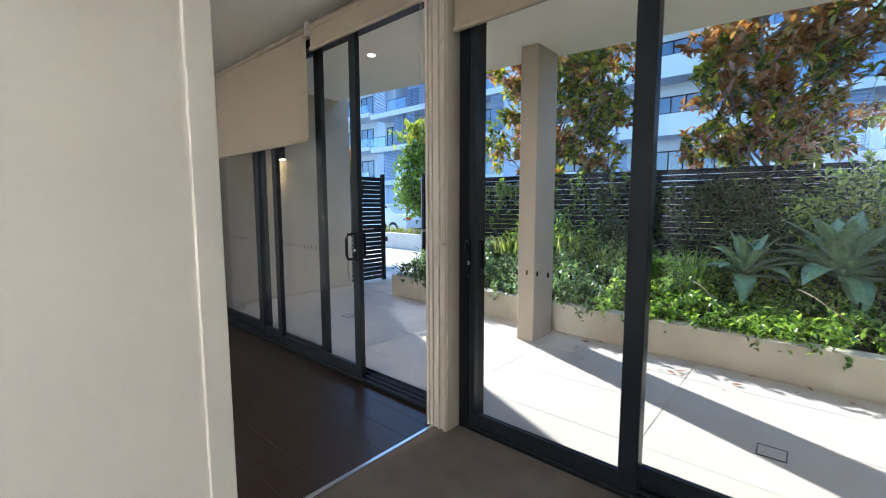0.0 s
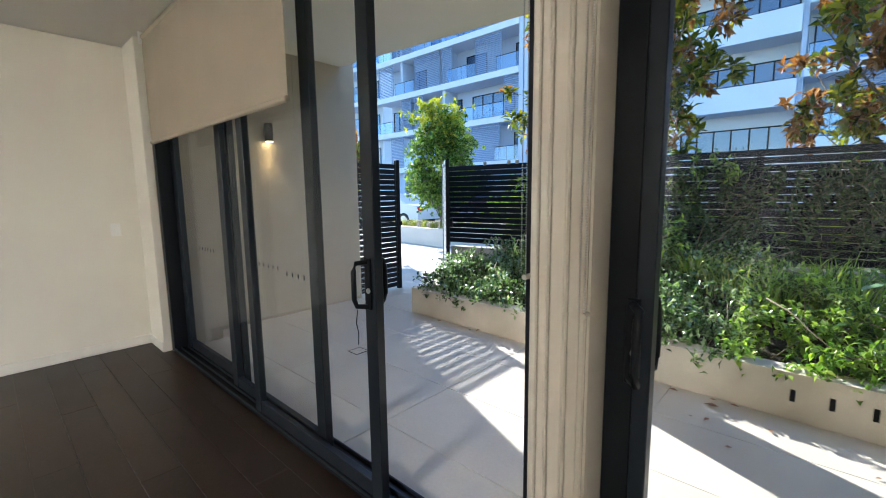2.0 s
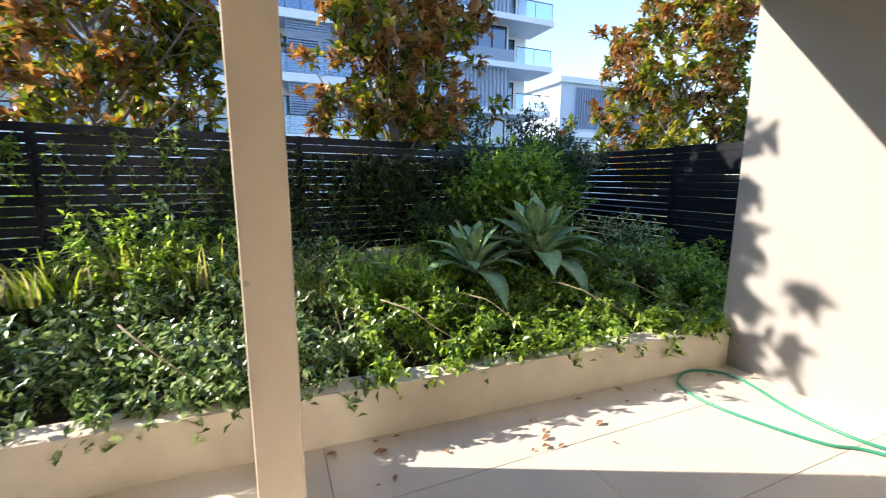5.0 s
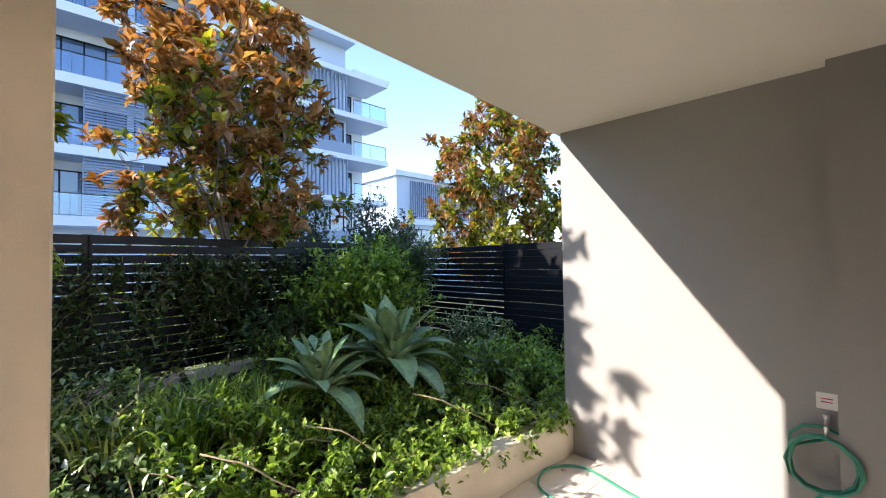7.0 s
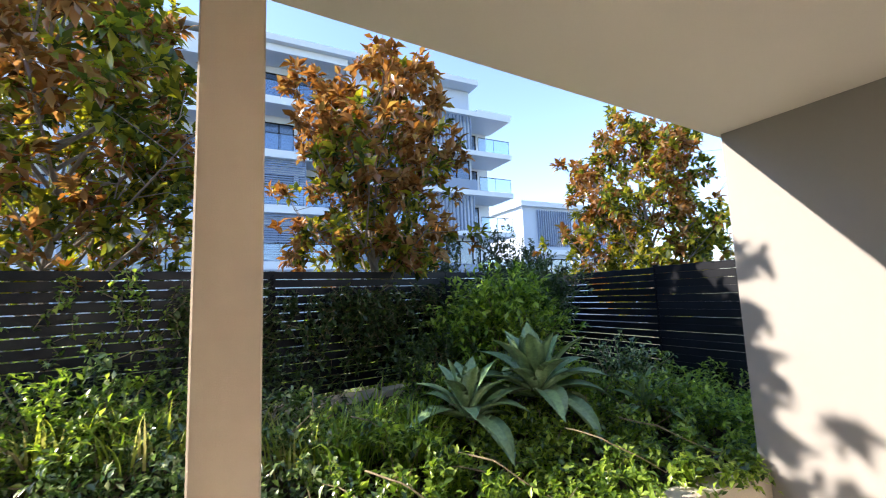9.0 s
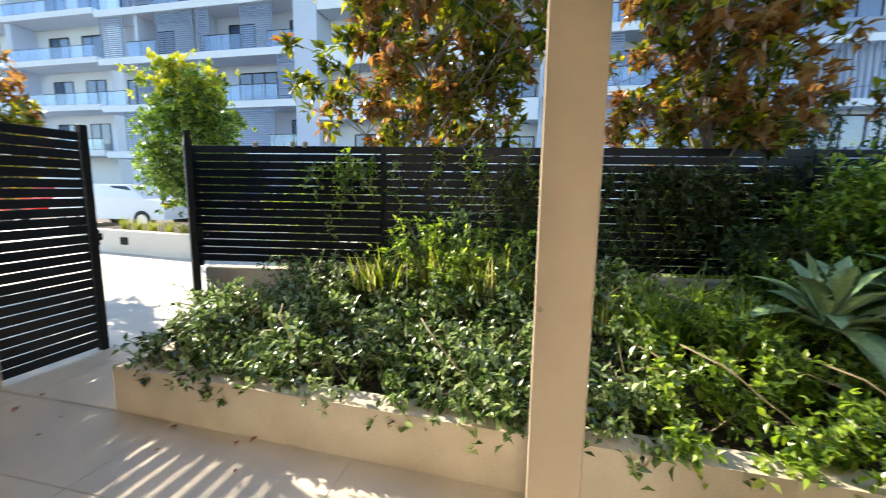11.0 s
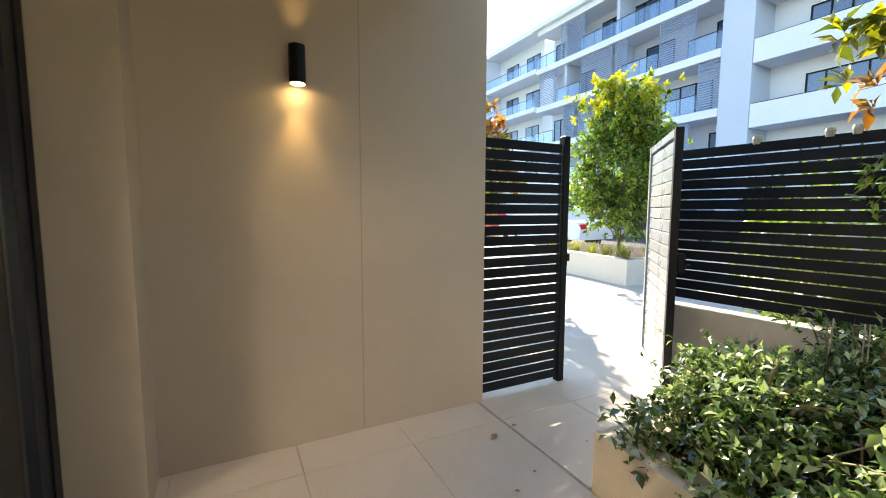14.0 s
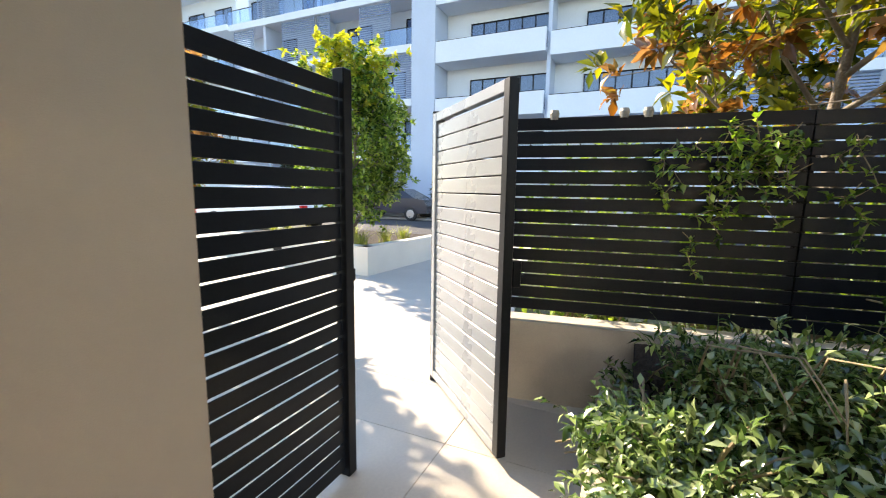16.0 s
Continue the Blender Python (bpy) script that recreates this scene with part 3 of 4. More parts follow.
k.tube(hp, [0.009] * len(hp), M_HOSE, 7)
k.smooth = True
tagged(k.put("garden_hose"), "green garden hose coiled on the tap and trailing over paving", "hose")


# ---- planter ----
def quad_wall(k, pts, z0, z1, th, m):
    """A wall of that thickness along points, to the left of the way they run."""
    for (xa, ya), (xb, yb) in zip(pts[:-1], pts[1:]):
        d = Vector((xb - xa, yb - ya)).normalized()
        n = Vector((-d.y, d.x)) * th
        k.prism([(xa, ya), (xb, yb), (xb + n.x, yb + n.y), (xa + n.x, ya + n.y)], z0, z1, m)


PZ = 0.295
k = Mesh()
quad_wall(k, [(-4.76, plant_y(-4.76)), (2.3, plant_y(2.3))], -0.1, PZ, 0.16, M_PLANTER)
k.prism([(-4.76, plant_y(-4.76) + 0.162), (-4.60, plant_y(-4.6) + 0.162), (-4.60, fence_y(-4.6) - 0.11), (-4.76, fence_y(-4.76) - 0.11)], -0.1, PZ, M_PLANTER)
structure(k.put("planter_wall"), "low cream rendered planter wall with stains", "planter")
k = Mesh()
quad_wall(k, [(-5.70, fence_y(-5.7) - 0.10), (2.35, fence_y(2.35) - 0.10)], -0.1, 0.54, 0.2, M_PLANTER)
structure(k.put("wall_under_fence"), "low cream rendered wall under the slat fence", "wall")
k = Mesh()
n = 40
vs, fs = [], []
for i in range(n + 1):
    for j in range(13):
        x = -4.6 + 6.95 * i / n
        ya, yb = plant_y(x) + 0.15, fence_y(x) - 0.105
        vs.append((x, ya + (yb - ya) * j / 12, 0.22 + 0.25 * j / 12 + 0.05 * noise.noise((x * 2, j * 0.6, 3))))
for i in range(n):
    for j in range(12):
        a = i * 13 + j
        fs.append((a, a + 13, a + 14, a + 1))
k.add(vs, fs, M_SOIL)
k.smooth = True
structure(k.put("planter_soil"), "dark soil and leaf litter in the planter", "soil")


# ---- slat fences ----
def slat_fence(name, a, b, z0, z1, label, posts=True, pitch=0.083, slat=0.073, post_w=0.065, half=0.009):
    """Horizontal slats between posts, from point a to point b."""
    a, b = Vector(a), Vector(b)
    L = (b - a).length
    ang = math.degrees(math.atan2(b.y - a.y, b.x - a.x))
    top = empty(name, pose(a.x, a.y, 0, 0, 0, ang))
    nspan = max(1, round(L / 2.0))
    for i in range(nspan):
        k = Mesh()
        x0, x1 = L * i / nspan + 0.004, L * (i + 1) / nspan - 0.004
        k.box((x0, -half, 0), (x1, half, slat), M_FENCE, 0.002)
        me = k.data("slat")
        z = z0
        while z + slat < z1 + 0.02:
            o = new("slat", me)
            o.parent = top
            o.matrix_basis = pose(0, random.uniform(-0.001, 0.001), z + random.uniform(-0.0015, 0.0015))
            z += pitch
    if posts:
        for i in range(nspan + 1):
            k = Mesh()
            x = L * i / nspan
            k.box((x - post_w / 2, 0.0095, max(0, z0 - 0.06)), (x + post_w / 2, 0.0095 + 0.05, z1 + 0.01), M_BLACK, 0.003)
            k.put("post", top)
    return tagged(top, label, "fence", kind="structure")


slat_fence("fence_back", (-5.86, fence_y(-5.86)), (2.35, fence_y(2.35)), 0.60, 1.83, "charcoal horizontal slat fence on a low wall")
slat_fence("fence_side", (2.38, fence_y(2.38) - 0.02), (2.38, 5.45), 0.3, 1.80, "charcoal horizontal slat side fence")
slat_fence("fence_side_near", (2.375, 5.44), (2.375, 3.95), 0.3, 1.80, "charcoal close-boarded side fence", slat=0.0815)
slat_fence("fence_screen", (-5.835, WALL_END + 0.002), (-5.835, 4.80), 0.035, 1.87, "charcoal slat screen beside the gate", posts=False, pitch=0.075, slat=0.0655, half=0.0035)
k = Mesh()
k.box((-5.87, 4.80, 0.0), (-5.81, 4.86, 1.885), M_BLACK, 0.004)
structure(k.put("fence_post"), "black square metal gate post", "post")
k = Mesh()
k.box((-5.93, fence_y(-5.93) - 0.02, 0.0), (-5.87, fence_y(-5.93) + 0.05, 1.90), M_BLACK, 0.004)
structure(k.put("fence_end_post"), "black square metal fence post", "post")
k = Mesh()
k.box((-5.90, 4.865, 0.90), (-5.845, 4.90, 1.04), M_BLACK, 0.008)
k.box((-5.86, 4.90, 0.94), (-5.85, 4.925, 1.0), M_BLACK, 0.003)
tagged(k.put("gate_latch"), "black gate latch box on the post", "latch", kind="structure")

# open gate leaf, hinged by the fence
ga, gb = Vector((-5.905, 5.915)), Vector((-5.175, 5.19))
GL = (gb - ga).length
gang = math.degrees(math.atan2(gb.y - ga.y, gb.x - ga.x))
gate = empty("gate", pose(ga.x, ga.y, 0.05, 0, 0, gang))
# Grey lightened to carry the sheen of glancing sun on the leaf.
M_GATE = mat("gate_sun_sheen", (0.26, 0.27, 0.28), 0.28, var=0.12, scale=4, fine=200, bump=0.08, spec=0.8)
# The free stile keeps the fence's dark colour.
for x0 in (0, GL - 0.055):
    k = Mesh()
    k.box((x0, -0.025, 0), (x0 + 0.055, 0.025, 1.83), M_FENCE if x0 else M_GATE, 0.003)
    k.put("stile", gate)
for z0 in (0, 1.775):
    k = Mesh()
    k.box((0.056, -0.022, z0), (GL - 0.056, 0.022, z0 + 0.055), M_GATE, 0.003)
    k.put("rail", gate)
k = Mesh()
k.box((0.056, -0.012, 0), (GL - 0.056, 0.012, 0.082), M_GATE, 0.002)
gm = k.data("slat")
for i in range(19):
    o = new("slat", gm)
    o.parent = gate
    o.matrix_basis = pose(0, 0, 0.062 + i * 0.0895)
k = Mesh()
k.box((GL - 0.05, 0.025, 0.87), (GL + 0.0, 0.075, 1.0), M_BLACK, 0.006)
k.tube([(GL - 0.02, 0.075, 0.92), (GL - 0.02, 0.10, 0.92), (GL - 0.10, 0.11, 0.92)], [0.008, 0.008, 0.008], M_BLACK, 8)
k.put("lock", gate)
tagged(gate, "slatted metal garden gate standing open, sun sheen in its grey", "gate")


# ---- leaves ----
def leaf_mesh(name, pos, axis, up, length, width, m, fold=0.25, droop=0.15):
    """Leaves as folded blades: arrays of place, axis, up, length and width."""
    pos, axis, up = (np.asarray(v, float) for v in (pos, axis, up))
    length, width = np.asarray(length, float)[:, None], np.asarray(width, float)[:, None]
    axis = axis / np.maximum(np.linalg.norm(axis, axis=1, keepdims=True), 1e-6)
    side = np.cross(axis, up)
    side /= np.maximum(np.linalg.norm(side, axis=1, keepdims=True), 1e-6)
    nrm = np.cross(side, axis)
    mid = pos + axis * length * 0.5
    tip = pos + axis * length - nrm * length * droop
    lft = mid + side * width * 0.5 + nrm * width * fold
    rgt = mid - side * width * 0.5 + nrm * width * fold
    n = len(pos)
    v = np.stack([pos, lft, mid, rgt, tip], 1).reshape(-1, 3)
    b = (np.arange(n) * 5)[:, None]
    f = np.concatenate([b + np.array([[0, 2, 1]]), b + np.array([[1, 2, 4]]), b + np.array([[0, 3, 2]]), b + np.array([[2, 3, 4]])], 0)
    me = bpy.data.meshes.new(name)
    me.vertices.add(len(v))
    me.vertices.foreach_set("co", v.ravel())
    me.loops.add(len(f) * 3)
    me.loops.foreach_set("vertex_index", f.ravel().astype(np.int32))
    me.polygons.add(len(f))
    me.polygons.foreach_set("loop_start", np.arange(len(f), dtype=np.int32) * 3)
    me.polygons.foreach_set("material_index", np.zeros(len(f), dtype=np.int32))
    me.polygons.foreach_set("use_smooth", np.ones(len(f), dtype=bool))
    me.materials.append(m)
    me.update(calc_edges=True)
    me.validate()
    return me


rng = np.random.default_rng(7)


def sprays(heads, dirs, per, reach, size, ratio=0.5, spread=0.9):
    """Leaves set round the ends of twigs."""
    n = len(heads)
    p = np.repeat(heads, per, 0)
    d = np.repeat(dirs, per, 0)
    t = rng.random((n * per, 1))
    out = rng.normal(size=(n * per, 3))
    pos = p - d * reach * t
    ax = d * 0.5 + out * spread * 0.6
    up = np.tile((0, 0, 1.0), (n * per, 1)) + rng.normal(size=(n * per, 3)) * 0.35 + np.array(SUN_TO) * 0.2
    ln = size * rng.uniform(0.65, 1.25, n * per)
    return pos, ax, up, ln, ln * ratio


def cover_top(x, y):
    """Height of the planted bed."""
    t = np.clip((y - plant_y(x)) / 2.0, 0, 1)
    left = np.clip((x + 4.75) / 1.3, 0.25, 1)
    mound = 0.13 * np.sin(x * 2.1 + 1.3) * np.sin(y * 2.4) + 0.09 * np.sin(x * 5.3 + y * 3.1) + 0.06 * np.sin(x * 11 + y * 7)
    rise = 0.24 * np.exp(-((x + 2.9) / 0.9) ** 2) * t
    return 0.40 + left * (0.46 * t) + rise + mound * (0.45 + 0.75 * t)


def cover_bed():
    xs = np.linspace(-4.7, 2.3, 10)
    for a, b in zip(xs[:-1], xs[1:]):
        n = int(1300 * (b - a))
        x = rng.uniform(a - 0.05, b + 0.05, n)
        w = rng.random(n) ** 1.25
        y = plant_y(x) + 0.10 + w * 1.70
        z = cover_top(x, y) * (1 - 0.55 * rng.random(n) ** 2)
        over = rng.random(n) < 0.06
        y = np.where(over, plant_y(x) + rng.uniform(-0.03, 0.16, n), y)
        z = np.where(over, PZ + rng.uniform(-0.02, 0.12, n), z)
        gap = (np.sin(x * 3.7 + 0.4) > 0.93) & (y < plant_y(x) + 0.35)
        hole = np.sin(x * 7.1 + 2.0 * np.sin(y * 5.3)) * np.sin(y * 8.3 + 1.7 * np.sin(x * 4.1)) > 0.42
        z = np.where(hole & ~over, z * 0.5, z)
        keep = ~gap & ~(hole & (rng.random(n) < 0.7))
        heads = np.stack([x, y, z], 1)[keep]
        d = rng.normal(size=(len(heads), 3)) * 0.7 + np.array((0, -0.35, 0.75))
        d /= np.linalg.norm(d, axis=1, keepdims=True)
        arr = sprays(heads, d, 8, 0.13, 0.058, 0.5)
        ob = new("groundcover_shrub", leaf_mesh("groundcover_shrub", *arr, L_COVER if b < -1.2 else L_BRIGHT))
        k = Mesh()
        for h, dd in zip(heads[::9], d[::9]):
            h, dd = Vector(h), Vector(dd)
            if h.y < plant_y(h.x) + 0.3:
                continue
            k.tube([h - dd * 0.30 + Vector((0, 0, -0.05)), h - dd * 0.12, h], [0.005, 0.004, 0.002], M_STEM, 4, False)
        st = k.put("twigs", ob)
        tagged(st, kind="stuff")
        tagged(ob, "glossy green small-leaved groundcover filling the planter", "shrub", group="planter groundcover", kind="stuff")


cover_bed()


def runner(p, label):
    """A bare pale runner lying over the leaves."""
    k = Mesh()
    pts = []
    for i in range(len(p) - 1):
        a, b = Vector(p[i]), Vector(p[i + 1])
        for q in range(4):
            pts.append(a.lerp(b, q / 4) + Vector(noise.noise_vector((i + q * 0.25, p[0][0], 2))) * 0.02)
    k.tube(pts, [0.006 - 0.004 * i / len(pts) for i in range(len(pts))], M_STEM, 6)
    k.smooth = True
    tagged(k.put("bare_runner"), label, "stem", group="bare runners")


for x0 in (-3.9, -2.9, -1.45, -0.9, -0.1, 0.4):
    yy = plant_y(x0) + 0.35
    runner([(x0, yy + 0.2, 0.62), (x0 + 0.12, yy, 0.60), (x0 + 0.28, yy - 0.13, 0.49), (x0 + 0.42, yy - 0.22, 0.40), (x0 + 0.60, yy - 0.16, 0.43)], "bare pale creeper runner over the groundcover")


def blades(name, x, y, n, length, width, m, label, spread=0.35, z=None):
    """A tuft of long arching blades, each in three pieces."""
    vs, fs = [], []
    z0 = 0.3 if z is None else z
    for i in range(n):
        a = rng.uniform(0, 2 * math.pi)
        r = rng.uniform(0, spread)
        bx, by = x + r * math.cos(a), y + r * math.sin(a)
        ln, w = length * rng.uniform(0.6, 1.15), width * rng.uniform(0.7, 1.2)
        lean, a2 = rng.uniform(0.15, 0.9), a + rng.normal() * 0.6
        dx, dy = math.cos(a2), math.sin(a2)
        o = len(vs)
        for s in range(5):
            t = s / 4
            hx = ln * lean * t * t
            hz = ln * (t - 0.45 * lean * t * t * t)
            ww = w * (1 - t ** 1.7) * 0.5 + 0.0006
            cx, cy = bx + dx * hx, by + dy * hx
            vs += [(cx - dy * ww, cy + dx * ww, z0 + hz), (cx + dy * ww, cy - dx * ww, z0 + hz)]
        for s in range(4):
            fs.append((o + 2 * s, o + 2 * s + 1, o + 2 * s + 3, o + 2 * s + 2))
    k = Mesh()
    k.add(vs, fs, m)
    k.smooth = True
    return tagged(k.put(name), label, "grass clump", group=name + "s", kind="stuff")


for x, y, zb in ((-3.45, 5.25, 0.62), (-2.95, 5.4, 0.68), (-2.55, 5.2, 0.66), (-2.1, 5.35, 0.55), (-1.75, 5.15, 0.48), (-1.45, 5.3, 0.46)):
    blades("lily_clump", x, y, 80, 0.34, 0.018, L_GRASS, "bright yellow-green strappy lily clump in the planter", 0.24, zb)
for x, y in ((-4.3, 5.45), (-3.95, 5.65)):
    blades("strap_plant", x, y, 40, 0.42, 0.016, L_STRAP, "dark green strap-leaved plant in shade", 0.2, 0.40)
for x, y in ((-1.25, 5.2), (-0.95, 4.95), (-1.5, 4.95), (-1.1, 5.5)):
    blades("strap_plant", x, y, 80, 0.46, 0.020, L_BRIGHT, "fresh green strap-leaved plant in the planter", 0.22, 0.44)
for i in range(9):
    x = -4.45 + 0.13 * i + rng.normal() * 0.05
    runner([(x, 5.35, 0.45), (x + 0.05, 5.2, 0.72 + 0.1 * rng.random()), (x + 0.16, 4.95, 0.86), (x + 0.24, 4.72, 0.70)], "bare pale creeper runner over the groundcover")


# ---- agaves ----
def agave(x, y, z, size, n, seed):
    """A rosette of broad thick pointed leaves."""
    r = random.Random(seed)
    top = empty("agave", Matrix.Translation((x, y, z)))
    for i in range(n):
        q = i / (n - 1)
        el = radians(8 + 72 * q + r.uniform(-6, 6))
        az = i * 2.39996 + r.uniform(-0.15, 0.15)
        ln = size * (1.0 - 0.25 * q) * r.uniform(0.88, 1.08)
        w = ln * 0.27
        vs, fs = [], []
        seg = 9
        for s in range(seg + 1):
            t = s / seg
            prof = (0.45 + 1.1 * math.sin(min(1, t * 1.05) * math.pi * 0.62)) * (1 - t ** 4.5) * 0.62
            ww = w * max(0.015, prof) * 0.5 * 1.5
            cup = ww * 0.42 * (1 - 0.5 * t)
            bend = el - 0.5 * t * t * (1 - q) - 0.12 * t
            rad = 0.03 + ln * t * math.cos(bend)
            zz = ln * t * math.sin(bend) + 0.02 + 0.10 * q
            th = 0.018 * (1 - t) + 0.003
            for u, c in ((-1, 1), (-0.5, 0.25), (0, 0), (0.5, 0.25), (1, 1)):
                vs.append((rad - math.sin(el) * cup * c, u * ww, zz + math.cos(el) * cup * c))
            vs.append((rad + math.sin(el) * th, 0, zz - math.cos(el) * th))
        for s in range(seg):
            a, b = s * 6, s * 6 + 6
            for j in range(4):
                fs.append((a + j, a + j + 1, b + j + 1, b + j))
            fs += [(a + 4, a + 5, b + 5, b + 4), (a + 5, a, b, b + 5)]
        k = Mesh()
        k.add(vs, fs, M_AGAVE)
        k.smooth = True
        k.put("leaf", top, pose(0, 0, 0, 0, 0, math.degrees(az)))
    return tagged(top, "blue-green agave rosette with broad pointed leaves", "agave", group="agaves")


agave(0.18, 5.02, 0.66, 0.68, 26, 3)
agave(-0.52, 4.98, 0.60, 0.52, 18, 5)
agave(1.15, 4.75, 0.45, 0.36, 14, 8)


# ---- bushes and climbers ----
def bush(name, cx, cy, cz, rx, ry, rz, n, size, m, label, cat="shrub", grp=""):
    """An uneven leafy mass on stems, its leaves nearer the skin than the heart."""
    u = rng.normal(size=(n, 3))
    u /= np.linalg.norm(u, axis=1, keepdims=True)
    lump = 1 + 0.22 * np.sin(u[:, 0] * 5 + cx * 3) * np.sin(u[:, 2] * 4 + cy) + 0.15 * np.sin(u[:, 1] * 9 + cx)
    rr = (rng.random(n) ** 0.4 * lump)[:, None]
    heads = np.array((cx, cy, cz)) + u * rr * np.array((rx, ry, rz))
    heads = heads[heads[:, 2] > 0.25]
    d = (heads - np.array((cx, cy, cz - rz * 0.5)))
    d /= np.maximum(np.linalg.norm(d, axis=1, keepdims=True), 1e-6)
    ob = new(name, leaf_mesh(name, *sprays(heads, d, 9, size * 2.2, size, 0.45), m))
    k = Mesh()
    for h in heads[:: max(1, len(heads) // 26)]:
        h = Vector(h)
        base = Vector((cx + (h.x - cx) * 0.25, cy + (h.y - cy) * 0.2, max(0.0, cz - rz * 1.05)))
        m1 = base.lerp(h, 0.5) + Vector((0, 0, 0.1))
        k.tube([base, m1, h], [0.012, 0.008, 0.003], M_STEM, 5, False)
    st = tagged(k.put("stems", ob), kind="stuff")
    return tagged(ob, label, cat, group=grp, kind="stuff")


bush("leafy_bush", 0.55, 6.0, 1.22, 0.85, 0.55, 0.66, 820, 0.085, L_BRIGHT, "bright green leafy bush against the slat fence")
bush("leafy_bush", 1.35, 6.35, 1.50, 0.75, 0.45, 0.55, 520, 0.07, L_DARK, "dark green leafy bush in the fence corner")
bush("leafy_bush", -0.25, 5.95, 0.85, 0.6, 0.4, 0.45, 380, 0.06, L_DARK, "dark green leafy bush against the slat fence")
bush("leafy_bush", 1.65, 5.4, 0.7, 0.45, 0.5, 0.35, 250, 0.055, L_COVER, "glossy green low bush beside the side fence")
bush("leafy_bush", -2.3, 6.1, 0.85, 0.9, 0.35, 0.35, 330, 0.055, L_DARK, "dark green leafy bush against the slat fence")
bush("leafy_bush", -4.15, 5.35, 0.55, 0.45, 0.42, 0.32, 300, 0.055, L_COVER, "glossy green low shrub in the planter corner")
bush("leafy_bush", -2.9, 5.45, 0.80, 0.75, 0.4, 0.38, 380, 0.055, L_BRIGHT, "bright green mounded shrub in the planter")
bush("leafy_bush", -4.45, 4.75, 0.50, 0.42, 0.5, 0.22, 320, 0.05, L_COVER, "glossy green low shrub spilling over the planter")


def climber(x0, x1, z0, z1, n, size, m, label):
    """A creeper hanging on the slats, in strands."""
    heads, k = [], Mesh()
    for i in range(n):
        x = rng.uniform(x0, x1)
        z = z1 - abs(rng.normal()) * (z1 - z0) * 0.45
        y = fence_y(x) - 0.05 - abs(rng.normal()) * 0.05
        p = Vector((x, y, z))
        pts = [p]
        for s in range(5):
            p = p + Vector((rng.normal() * 0.05, rng.normal() * 0.015 - 0.006, -0.045 + rng.normal() * 0.03))
            pts.append(p)
            heads.append(tuple(p))
        k.tube(pts, [0.003] * len(pts), M_STEM, 4, False)
    heads = np.array(heads)
    d = rng.normal(size=(len(heads), 3)) * 0.5 + np.array((0, -0.8, 0.1))
    d /= np.linalg.norm(d, axis=1, keepdims=True)
    ob = new("climber", leaf_mesh("climber", *sprays(heads, d, 5, 0.05, size, 0.5), m))
    tagged(k.put("strands", ob), kind="stuff")
    return tagged(ob, label, "creeper", group="fence creepers", kind="stuff")


for i in range(8):
    hx = -5.0 + 0.95 * i
    bush("hedge_bush", hx, fence_y(hx) + 0.75, 0.85, 0.75, 0.45, 0.95, 300, 0.085, L_BRIGHT, "bright green hedge bush behind the slat fence", "hedge", "hedge behind the fence")
climber(-4.5, -3.6, 1.25, 1.80, 26, 0.06, L_BRIGHT, "bright green creeper hanging on the slat fence")
climber(-3.3, -1.9, 1.2, 1.86, 34, 0.06, L_BRIGHT, "bright green creeper hanging on the slat fence")
climber(-2.6, -0.4, 0.75, 1.70, 120, 0.075, L_DARK, "dark green creeper covering the slat fence")
climber(-1.2, 0.6, 0.8, 1.72, 110, 0.075, L_DARK, "dark green creeper covering the slat fence")


